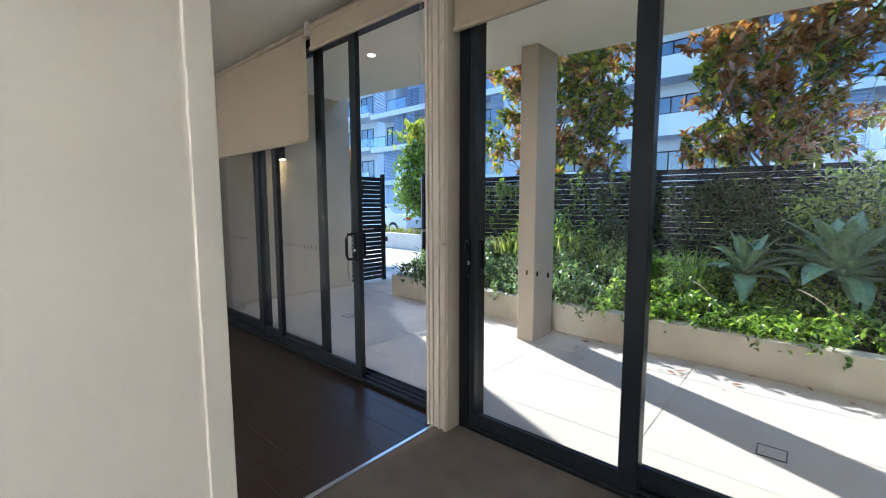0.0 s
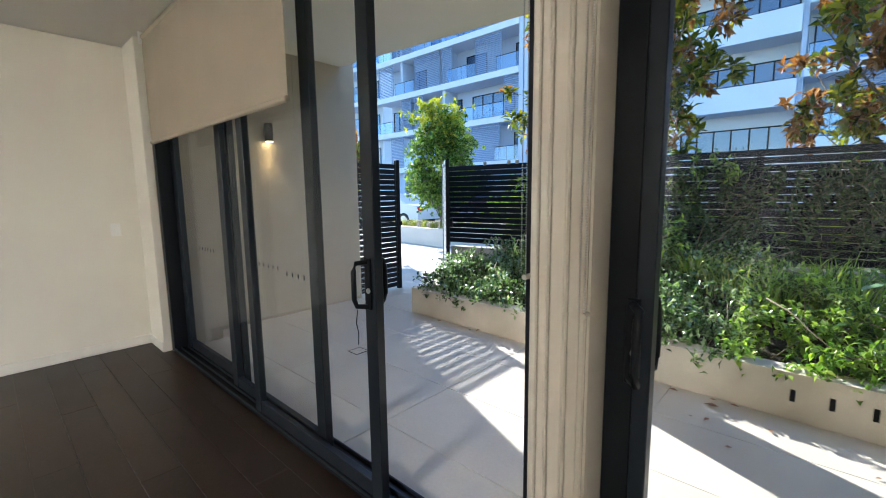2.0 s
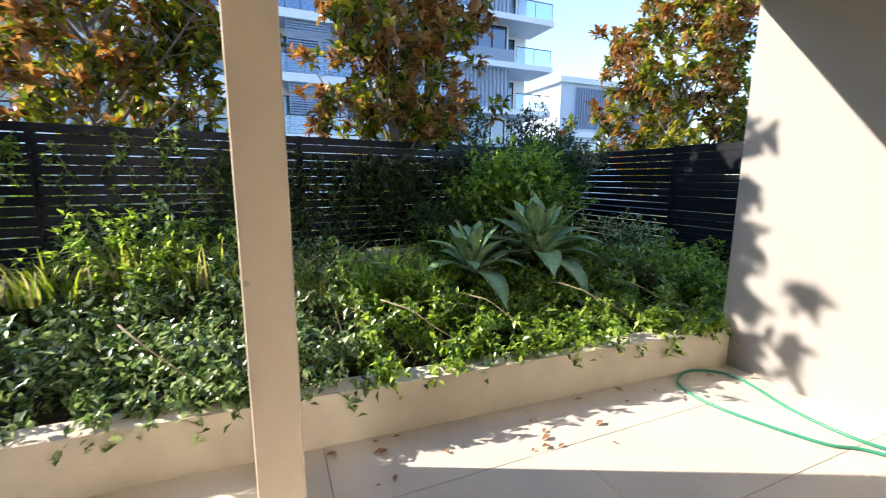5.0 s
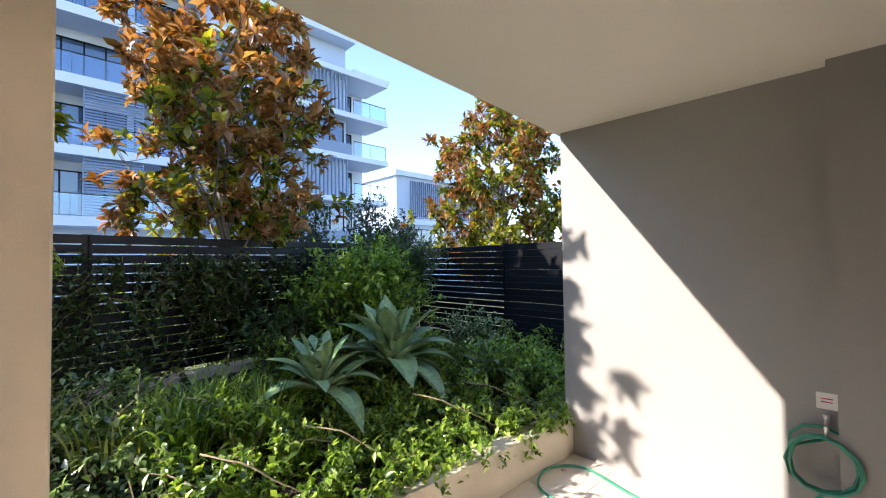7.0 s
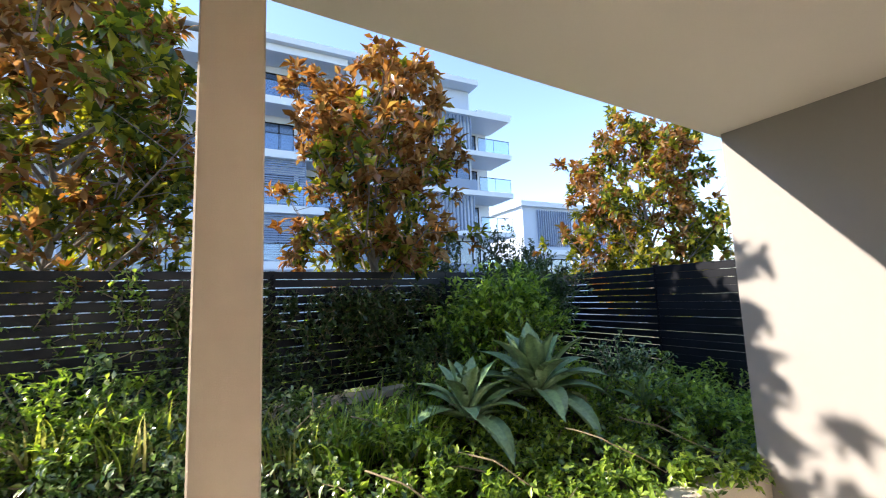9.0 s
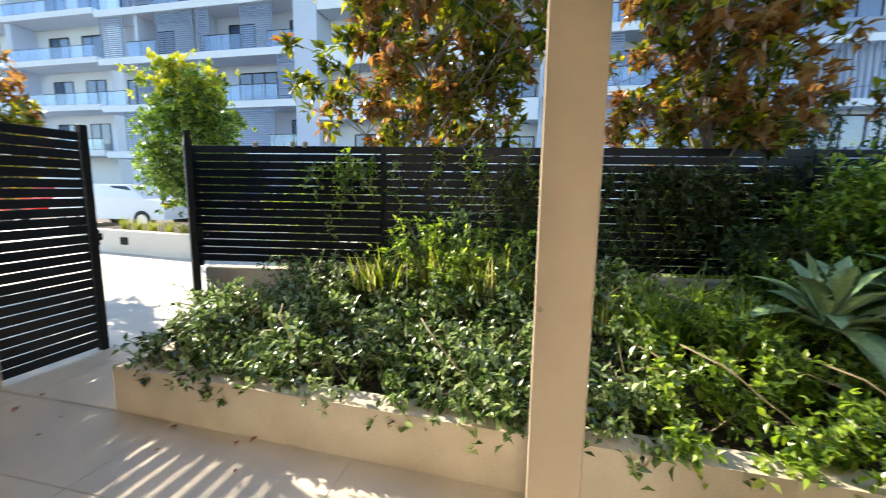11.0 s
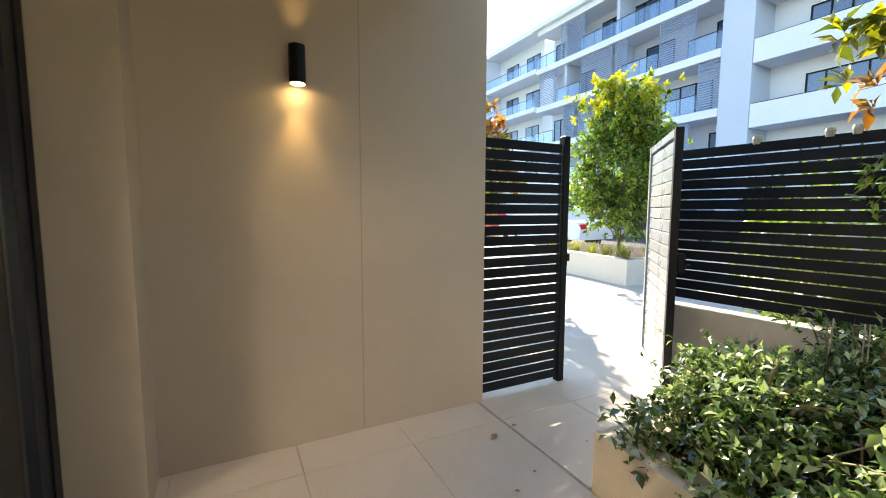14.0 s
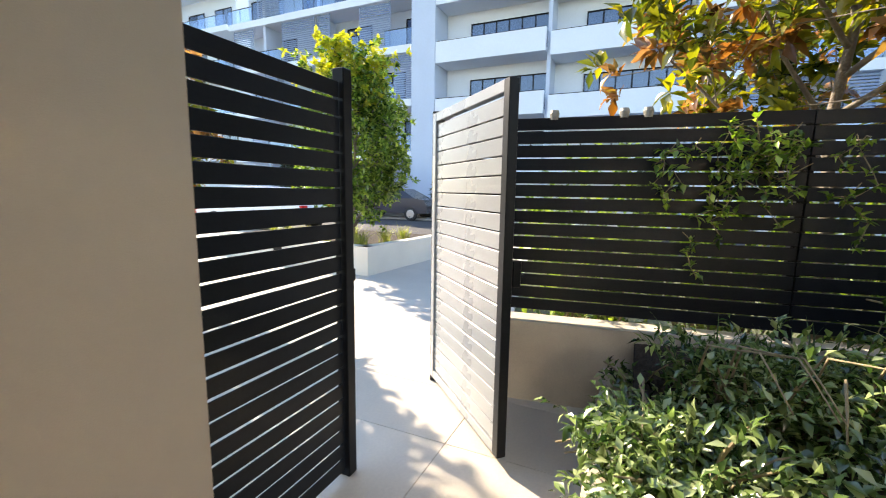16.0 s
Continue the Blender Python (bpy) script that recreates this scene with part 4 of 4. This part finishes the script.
# ---- trees ----
def tree(name, x, y, h0, h1, rad, label, seed, size, leaf_a, leaf_b, share=0.5, trunk=0.05, limbs=32, twigs=9, near=3, per=12, ratio=0.44, jitter=0.07, tip=None):
    """A tapered trunk with rising limbs and twigs that end in whorls of leaves, inside an uneven oval crown."""
    r = random.Random(seed)
    top = empty(name, Matrix.Translation((x, y, -0.05)))
    k = Mesh()
    hh, mid = (h1 - h0) / 2, (h0 + h1) / 2
    spine = [Vector((r.uniform(-0.03, 0.03) * i, r.uniform(-0.03, 0.03) * i, h1 * 0.9 * i / 7)) for i in range(8)]
    k.tube(spine, [trunk * (1 - 0.8 * i / 7) for i in range(8)], M_BARK, 9)
    tips = []
    for i in range(limbs):
        w = -0.85 + 1.75 * (i + r.random()) / limbs
        ring = math.sqrt(max(0.05, 1 - w * w)) * (1.08 - 0.22 * w)
        az = i * 2.39996 + r.uniform(-0.5, 0.5)
        q = r.uniform(0.62, 1.05)
        e = Vector((math.cos(az) * rad * ring * q, math.sin(az) * rad * ring * q, mid + hh * w * r.uniform(0.85, 1.05)))
        zb = max(h0 * 0.75, e.z - math.hypot(e.x, e.y) * r.uniform(0.7, 1.1) - 0.1)
        f = min(6.99, zb / (h1 * 0.9) * 7)
        b = spine[int(f)].lerp(spine[int(f) + 1], f % 1)
        m1 = b.lerp(e, 0.5) + Vector((r.gauss(0, 0.05), r.gauss(0, 0.05), -0.03 * hh))
        k.tube([b, m1, e], [trunk * 0.42, trunk * 0.26, trunk * 0.08], M_BARK, 6, False)
        for j in range(twigs):
            s0 = m1.lerp(e, r.uniform(0.1, 1.0))
            t2 = s0 + Vector((r.gauss(0, 1), r.gauss(0, 1), r.gauss(0.55, 0.8))) * rad * 0.19
            k.tube([s0, t2], [trunk * 0.11, trunk * 0.05], M_BARK, 5, False)
            tips.append((*t2, *(t2 - s0).normalized()))
    k.smooth = True
    k.put("trunk", top)
    tips = np.repeat(np.array(tips), near, 0)
    heads = tips[:, :3] + rng.normal(size=(len(tips), 3)) * jitter
    dirs = tips[:, 3:] + rng.normal(size=(len(tips), 3)) * 0.35 + np.array((0, 0, 0.25))
    dirs /= np.linalg.norm(dirs, axis=1, keepdims=True)
    high = (heads[:, 2] - mid) / hh
    pick = np.sin(heads[:, 0] * 3.1 + seed) * np.sin(heads[:, 1] * 2.7 + 1) * 0.5 + 0.35 * high + rng.normal(size=len(heads)) * 0.35
    first = pick > np.quantile(pick, 1 - share)
    newest = (high + rng.normal(size=len(heads)) * 0.25 > 0.72) if tip is not None else np.zeros(len(heads), bool)
    for sel, m in ((first & ~newest, leaf_a), (~first & ~newest, leaf_b), (newest, tip)):
        if m is None or not sel.any():
            continue
        ob = new("foliage", leaf_mesh("foliage", *sprays(heads[sel], dirs[sel], per, size * 0.7, size, ratio, 1.25), m))
        ob.parent = top
        tagged(ob, kind="stuff")
    return tagged(top, label, "tree")


MAG = "bronze and olive green magnolia tree behind the slat fence"
tree("magnolia_tree", -3.5, 6.85, 1.85, 4.9, 1.25, MAG, 11, 0.15, L_MAG, L_MAGGREEN, 0.45)
tree("magnolia_tree", -0.55, 7.05, 1.8, 4.75, 1.12, MAG, 23, 0.145, L_MAG, L_MAGGREEN, 0.62)
tree("magnolia_tree", 5.35, 7.75, 1.0, 5.2, 1.65, "dark green magnolia tree with rust tips behind the side fence", 37, 0.16, L_MAG, L_MAGGREEN, 0.35, limbs=44, near=4)
tree("young_green_tree", -9.35, 9.6, 0.95, 3.95, 0.92, "young glossy green tree with yellow tips in a raised planter", 41, 0.10, L_LIME, L_LIME, 0.5, 0.04, 48, 10, 5, 10, 0.5, 0.1, L_TIP)
tree("magnolia_tree", -10.4, 6.15, 0.9, 3.8, 1.2, "bronze magnolia tree beyond the patio wall", 53, 0.15, L_MAG, L_MAGGREEN, 0.4, near=3)
for i, (x, y, s) in enumerate(((-14.0, 24.8, 1.6), (-19.5, 24.6, 1.7), (-25.0, 24.4, 1.8), (6.0, 18.5, 2.4), (9.5, 19.0, 2.6), (11.5, 19.5, 2.3), (-4.0, 25.5, 1.6))):
    bush("dark_hedge_bush", x, y, s * 0.95, 1.3, 1.0, s, 420, 0.20, L_FAR, "dark green clipped street bush", "shrub", "street bushes")

# ---- raised planter outside the gate ----
k = Mesh()
quad_wall(k, [(-12.5, 9.25), (-8.50, 8.84), (-8.30, 11.6)], -0.1, 0.46, 0.2, M_PLANTER_W)
structure(k.put("planter_wall_street"), "white rendered raised planter wall in sun", "planter")
k = Mesh()
k.prism([(-12.5, 9.45), (-8.70, 9.05), (-8.50, 11.6), (-12.5, 11.9)], 0.0, 0.40, M_SOIL)
structure(k.put("planter_soil_street"), "brown mulch in the raised planter", "soil")
k = Mesh()
k.box((-10.75, 9.035, 0.17), (-10.55, 9.055, 0.33), M_BLACK, 0.004)
tagged(k.put("wall_vent"), "small dark square vent in the planter wall", "vent", kind="structure")
for i, (x, y) in enumerate(((-8.95, 9.3), (-9.4, 9.35), (-9.9, 9.45), (-10.4, 9.5), (-10.9, 9.6), (-8.85, 9.9), (-8.8, 10.5), (-9.8, 10.2), (-11.4, 9.7))):
    blades("grass_tuft", x, y, 80, 0.34, 0.012, L_TUFT, "dry yellow-green grass tuft in the raised planter", 0.12, 0.40)

# small caps on top of the fence
for x in (-5.15, -4.75, -4.62):
    k = Mesh()
    k.tube([(x, fence_y(x), 1.823), (x, fence_y(x), 1.86), (x, fence_y(x), 1.88)], [0.024, 0.03, 0.024], M_TERRA, 12)
    tagged(k.put("metal_cup"), "small dull metal cup on top of the fence", "cup", group="metal cups")


# ---- cars ----
def car(x, y, ang, paint, label):
    top = empty("parked_car", pose(x, y, -0.045, 0, 0, ang))
    prof = [(-2.15, 0.35), (-2.2, 0.75), (-2.05, 0.95), (-1.45, 1.02), (-0.75, 1.45), (0.75, 1.48), (1.55, 1.05), (2.0, 1.0), (2.2, 0.7), (2.15, 0.35)]
    k = Mesh()
    n = len(prof)
    vs = []
    for s, wy in ((-1, 0.88), (1, 0.88)):
        for px, pz in prof:
            vs.append((px, s * (wy if pz < 1.1 else 0.68), pz))
    fs = [tuple(range(n)), tuple(range(2 * n - 1, n - 1, -1))] + [(i, n + i, n + (i + 1) % n, (i + 1) % n) for i in range(n)]
    k.add(vs, fs, paint)
    k.put("body", top)
    for s in (-1, 1):
        k = Mesh()
        k.add([(-1.25, s * 0.845, 1.08), (1.35, s * 0.845, 1.08), (0.72, s * 0.70, 1.42), (-0.68, s * 0.70, 1.42)], [(0, 1, 2, 3)], M_GLASS_CAR)
        k.put("side_window", top)
    for s in (-1, 1):
        k = Mesh()
        k.box((-2.2, s * 0.55, 0.72), (-2.12, s * 0.86, 0.90), M_CARRED, 0.01)
        k.put("tail_lamp", top)
        for wx in (-1.35, 1.35):
            k = Mesh()
            k.tube([(wx, s * 0.90, 0.32), (wx, s * 0.70, 0.32)], [0.32, 0.32], M_TYRE, 20)
            k.tube([(wx, s * 0.906, 0.32), (wx, s * 0.90, 0.32)], [0.19, 0.20], M_STEEL, 16)
            k.put("wheel", top)
    tagged(top, label, "car", group="parked cars")


car(-16.2, 13.9, 184, M_CARWHITE, "white parked car with red tail lamps on the street")
car(-21.5, 13.8, 184, M_CARRED, "red parked car on the street")
car(-15.6, 21.4, 2, M_CARDARK, "dark parked car across the street")


# ---- apartment block ----
BY = 27.0
SLABS = (3.35, 6.55, 9.75, 12.95, 16.15)


def bwin(top, x0, x1, z0, z1, y, panes, curtain):
    """A window: frame bars, glass, and a near-black sheet as room shade or curtain behind."""
    k = Mesh()
    f = 0.07
    k.box((x0, y - 0.06, z0), (x1, y, z0 + f), M_BLACK)
    k.box((x0, y - 0.06, z1 - f), (x1, y, z1), M_BLACK)
    for i in range(panes + 1):
        xx = x0 + (x1 - x0 - f) * i / panes
        k.box((xx, y - 0.062, z0 + f), (xx + f, y - 0.002, z1 - f), M_BLACK)
    k.box((x0 + f, y - 0.03, z0 + f), (x1 - f, y - 0.022, z1 - f), M_GLASS_WIN)
    k.box((x0, y + 0.20, z0), (x1, y + 0.24, z1), M_ROOMSHADE)
    if curtain:
        n = panes if curtain > 1 else max(1, panes // 2)
        xe = x0 + (x1 - x0) * n / panes
        m = 20
        vs = [(x0 + 0.05 + (xe - x0 - 0.1) * i / m, y + 0.08 + 0.03 * (i % 2), zz) for i in range(m + 1) for zz in (z0 + 0.04, z1 - 0.04)]
        k.add(vs, [(2 * i, 2 * i + 2, 2 * i + 3, 2 * i + 1) for i in range(m)], M_CURTAIN)
    k.put("window", top)


def louvre(top, x0, x1, z0, z1, y):
    k = Mesh()
    k.box((x0, y, z0), (x0 + 0.05, y + 0.06, z1), M_LOUVRE)
    k.box((x1 - 0.05, y, z0), (x1, y + 0.06, z1), M_LOUVRE)
    z = z0
    while z < z1 - 0.05:
        k.add([(x0 + 0.05, y, z + 0.015), (x1 - 0.05, y, z + 0.015), (x1 - 0.05, y + 0.05, z + 0.095), (x0 + 0.05, y + 0.05, z + 0.095),
               (x0 + 0.05, y, z), (x1 - 0.05, y, z), (x1 - 0.05, y + 0.05, z + 0.08), (x0 + 0.05, y + 0.05, z + 0.08)],
              [(0, 1, 2, 3), (7, 6, 5, 4), (0, 4, 5, 1)], M_LOUVRE)
        z += 0.135
    k.put("louvre_screen", top)


def fins(top, x0, x1, z0, z1, y):
    k = Mesh()
    n = int((x1 - x0) / 0.28)
    for i in range(n):
        xx = x0 + 0.28 * i
        k.box((xx, y, z0), (xx + 0.07, y + 0.14, z1), M_LOUVRE)
    k.put("fin_screen", top)


def rail_glass(top, x0, x1, z, y):
    k = Mesh()
    k.box((x0, y, z + 0.06), (x1, y + 0.02, z + 1.0), M_GLASS_BAL)
    pane = k.put("balustrade", top)
    k = Mesh()
    k.box((x0, y - 0.01, z + 1.0), (x1, y + 0.04, z + 1.04), M_DARKGREY)
    n = max(1, round((x1 - x0) / 1.3))
    for i in range(n + 1):
        xx = x0 + (x1 - x0 - 0.03) * i / n
        k.box((xx, y + 0.022, z), (xx + 0.03, y + 0.04, z + 1.0), M_DARKGREY)
    k.put("handrail", top)


def bbox(top, name, a, b, m):
    k = Mesh()
    k.box(a, b, m)
    return k.put(name, top)


def building(name, label):
    return tagged(empty(name), label, "apartment block")


blk = building("apartment_block", "pale apartment block with white balconies and louvre screens, shade blue in its colours")
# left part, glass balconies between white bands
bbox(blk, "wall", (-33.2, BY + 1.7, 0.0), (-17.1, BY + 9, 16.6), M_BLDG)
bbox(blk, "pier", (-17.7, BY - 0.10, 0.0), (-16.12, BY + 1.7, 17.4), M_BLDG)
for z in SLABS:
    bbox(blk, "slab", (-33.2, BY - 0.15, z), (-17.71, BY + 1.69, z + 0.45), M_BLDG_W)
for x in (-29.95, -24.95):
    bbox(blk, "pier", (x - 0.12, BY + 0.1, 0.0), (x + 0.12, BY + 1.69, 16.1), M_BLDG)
LEFT = {
    0: ((-31.5, -29.8, "s"), (-29.4, -28.3, "w"), (-22.0, -19.4, "s"), (-19.3, -17.75, "w"), (-27.5, -25.2, "w")),
    1: ((-33.0, -31.2, "w"), (-30.0, -28.8, "s"), (-28.3, -27.3, "s"), (-27.2, -24.2, "w"), (-23.3, -19.05, "w"), (-19.0, -17.75, "s")),
    2: ((-33.0, -31.0, "s"), (-30.3, -28.3, "w"), (-28.2, -25.3, "s"), (-25.0, -24.0, "s"), (-23.9, -21.65, "w"), (-21.6, -19.3, "s"), (-19.2, -17.75, "w")),
    3: ((-33.0, -31.0, "w"), (-30.5, -28.0, "s"), (-27.9, -25.6, "w"), (-25.4, -20.6, "w"), (-20.5, -17.75, "s")),
}
for fl, row in LEFT.items():
    zb, zt = SLABS[fl] + 0.45, SLABS[fl + 1]
    for i, (a, b, kind) in enumerate(row):
        if kind == "s":
            louvre(blk, a, b, zb + 0.02, zt - 0.02, BY + 0.02)
        else:
            bwin(blk, a + 0.15, b - 0.05, zb + 0.05, zt - 0.55, BY + 1.68, 2 if b - a < 2.6 else 4, (i + fl) % 3)
            rail_glass(blk, a - 0.5, b, zb, BY + 0.0)
bbox(blk, "base", (-33.2, BY + 0.3, 0.0), (-17.71, BY + 1.69, 1.1), M_LOUVRE)
bwin(blk, -31, -28, 1.2, 3.2, BY + 1.68, 3, 0)
bwin(blk, -26, -22, 1.2, 3.2, BY + 1.68, 4, 1)
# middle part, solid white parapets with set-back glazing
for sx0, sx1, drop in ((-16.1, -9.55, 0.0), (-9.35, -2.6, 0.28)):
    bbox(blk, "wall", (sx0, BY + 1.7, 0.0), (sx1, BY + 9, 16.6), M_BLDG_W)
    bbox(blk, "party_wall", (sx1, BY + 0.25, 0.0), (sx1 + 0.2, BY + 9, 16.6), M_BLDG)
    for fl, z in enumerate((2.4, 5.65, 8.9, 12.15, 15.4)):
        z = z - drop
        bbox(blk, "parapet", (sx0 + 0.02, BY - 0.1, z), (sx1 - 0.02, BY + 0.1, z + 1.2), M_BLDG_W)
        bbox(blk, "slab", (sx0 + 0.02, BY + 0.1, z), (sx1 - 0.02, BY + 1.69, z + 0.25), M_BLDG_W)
        k = Mesh()
        k.box((sx0 + 0.05, BY - 0.02, z + 1.2), (sx1 - 0.05, BY + 0.03, z + 1.26), M_DARKGREY)
        k.put("handrail", blk)
        if fl < 4:
            bwin(blk, sx0 + 1.6, sx1 - 0.2, z + 0.30, z + 2.55, BY + 1.68, 6, (fl + int(sx0)) % 3)
# glass balconies over louvre screens
bbox(blk, "wall", (-2.4, BY + 1.7, 0.0), (4.2, BY + 9, 16.6), M_BLDG_W)
bbox(blk, "party_wall", (4.2, BY + 0.25, 0.0), (4.39, BY + 9, 16.6), M_BLDG)
for fl, z in enumerate(SLABS):
    bbox(blk, "slab", (-2.38, BY - 0.15, z), (4.19, BY + 1.69, z + 0.45), M_BLDG_W)
    if fl == 4:
        continue
    zb, zt = z + 0.45, SLABS[fl + 1]
    bwin(blk, -2.2, 1.2, zb + 0.05, zt - 0.45, BY + 1.68, 4, fl % 3)
    bwin(blk, 1.5, 4.0, zb + 0.05, zt - 0.45, BY + 1.68, 3, (fl + 1) % 3)
    rail_glass(blk, -2.3, 4.1, zb, BY + 0.0)
    if fl < 2:
        louvre(blk, -0.6, 1.7, zb + 0.02, zt - 0.02, BY + 0.05)
        louvre(blk, 3.1, 4.15, zb + 0.02, zt - 0.02, BY + 0.05)
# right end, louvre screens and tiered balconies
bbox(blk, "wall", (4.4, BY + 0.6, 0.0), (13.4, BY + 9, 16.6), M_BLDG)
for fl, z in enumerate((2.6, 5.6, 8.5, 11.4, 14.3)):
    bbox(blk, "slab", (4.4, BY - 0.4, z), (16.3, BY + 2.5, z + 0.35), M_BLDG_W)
    if fl < 4:
        louvre(blk, 4.5, 6.6, z + 0.37, z + 2.88, BY - 0.1)
        bwin(blk, 6.8, 9.6, z + 0.45, z + 2.75, BY + 0.58, 3, fl % 3)
        rail_glass(blk, 6.7, 9.8, z + 0.35, BY - 0.3)
        if fl % 2:
            fins(blk, 9.9, 13.3, z + 0.36, z + 2.88, BY - 0.2)
        else:
            bwin(blk, 10.0, 13.2, z + 0.45, z + 2.75, BY + 0.58, 3, 2)
            k = Mesh()
            k.box((9.9, BY - 0.3, z + 0.36), (13.3, BY - 0.26, z + 1.1), M_LOUVRE)
            k.put("spandrel", blk)
        rail_glass(blk, 13.5, 16.2, z + 0.35, BY - 0.3)
        bwin(blk, 13.5, 15.0, z + 0.4, z + 2.7, BY + 2.48, 2, 0)
bbox(blk, "wall", (13.4, BY + 2.5, 0.0), (16.0, BY + 9, 14.6), M_BLDG_W)
bbox(blk, "roof", (-33.6, BY - 0.5, 16.62), (13.6, BY + 9.2, 17.0), M_BLDG_W)
bbox(blk, "roof", (13.61, BY - 0.2, 14.66), (16.6, BY + 9.2, 14.95), M_BLDG_W)

far = building("far_apartments", "pale grey distant building with vertical screens")
bbox(far, "wall", (22.8, 34.0, 0.0), (40, 44, 9.9), M_BLDG)
bbox(far, "roof", (22.4, 33.6, 9.9), (40.4, 44.4, 10.4), M_BLDG_W)
fins(far, 24.5, 29.0, 6.0, 9.6, 33.8)
fins(far, 29.6, 38.0, 6.0, 9.6, 33.8)
bbox(far, "band", (22.8, 33.7, 5.2), (40, 33.99, 5.7), M_BLDG_W)
bwin(far, 24.5, 30.0, 2.4, 4.8, 33.98, 4, 2)
bwin(far, 31.0, 37.0, 2.4, 4.8, 33.98, 4, 1)

wst = building("west_apartments", "pale apartment block with open balconies further along the street")
bbox(wst, "wall", (-60, 35.0, 0.0), (-42, 46, 20.4), M_BLDG_W)
for z in (4.0, 8.0, 12.0, 16.0, 20.4):
    bbox(wst, "slab", (-60, 32.6, z), (-40.6, 34.99, z + 0.5), M_BLDG_W)
    if z < 20:
        for xa in (-58, -53.5, -49, -45):
            bwin(wst, xa, xa + 2.4, z + 0.6, z + 3.2, 34.98, 2, int(z) % 3)
        rail_glass(wst, -59.9, -40.8, z + 0.5, 32.7)
        bbox(wst, "pier", (-51.3, 32.9, z + 0.5), (-50.6, 34.99, z + (3.99 if z < 16 else 4.39)), M_BLDG)

k = Mesh()
k.box((-20.0, 22.6, -0.1), (-9.0, 22.85, 0.75), M_RENDER_W, 0.01)
structure(k.put("garden_wall_street"), "low pale street wall across the road", "wall")

# ---- fallen leaves on the paving ----
for i in range(34):
    x = rng.uniform(-2.0, 0.9) if i < 22 else rng.uniform(-5.6, -3.6)
    y = plant_y(x) - abs(rng.normal()) * 0.28 - 0.04 if i < 22 else rng.uniform(3.0, 5.6)
    if x < -4.6 and i >= 22:
        y = rng.uniform(3.6, 5.0)
    elif i >= 22:
        y = min(y, plant_y(x) - 0.05)
    s = rng.uniform(0.03, 0.075)
    a = rng.uniform(0, 6.28)
    me = leaf_mesh("fallen_leaf", [(0, 0, 0.004)], [(math.cos(a), math.sin(a), 0.05)], [(0.1, 0.1, 1)], [s], [s * 0.5], L_DEAD, 0.3, -0.1)
    o = new("fallen_leaf", me)
    o.matrix_basis = Matrix.Translation((x, y, 0.002))
    tagged(o, "curled brown fallen leaf on the pale paving", "leaf", group="fallen leaves")

# ---- pieces of the floors ----
tile_cache = {}


def tile_data(w, d):
    key = (round(w, 3), round(d, 3))
    if key not in tile_cache:
        k = Mesh()
        k.box((0, 0, -0.012), (w, d, 0.0), M_TILE, 0.0015)
        tile_cache[key] = k.data("tile")
    return tile_cache[key]


def lay_tiles(x0, x1, y0, y1, tx, ty, ox, oy, parent):
    xs = sorted({x0, x1, *[ox + tx * i for i in range(-12, 13) if x0 < ox + tx * i < x1]})
    ys = sorted({y0, y1, *[oy + ty * i for i in range(-12, 13) if y0 < oy + ty * i < y1]})
    for xa, xb in zip(xs[:-1], xs[1:]):
        for ya, yb in zip(ys[:-1], ys[1:]):
            o = new("tile", tile_data(xb - xa - 0.003, yb - ya - 0.003))
            o.parent = parent
            o.matrix_basis = pose(xa + 0.0015, ya + 0.0015, random.uniform(-0.0004, 0.0004))


lay_tiles(XL, XR, FY1 + 0.002, 4.06, 1.2, 0.6, -5.51, 2.25, floor_p)
lay_tiles(-6.6, -4.78, 4.065, 6.39, 1.2, 0.6, -5.51, 2.25, floor_p)
plank_cache = {}
py, row = -1.6, 0
while py < FY0 - 0.01:
    w = min(0.18, FY0 - py)
    px = -5.93 - (row * 0.73) % 1.9
    while px < PX - 0.015:
        a, b = max(px, -5.93), min(px + 1.9, PX - 0.014)
        if b - a > 0.02:
            key = (round(b - a, 3), round(w, 3))
            if key not in plank_cache:
                k = Mesh()
                k.box((0, 0, -0.012), (b - a - 0.0012, w - 0.0015, 0.0), M_TIMBER, 0.001)
                plank_cache[key] = k.data("plank")
            o = new("plank", plank_cache[key])
            o.parent = floor_t
            o.matrix_basis = pose(a, py, random.uniform(-0.0003, 0.0003))
        px += 1.9
    py += 0.18
    row += 1
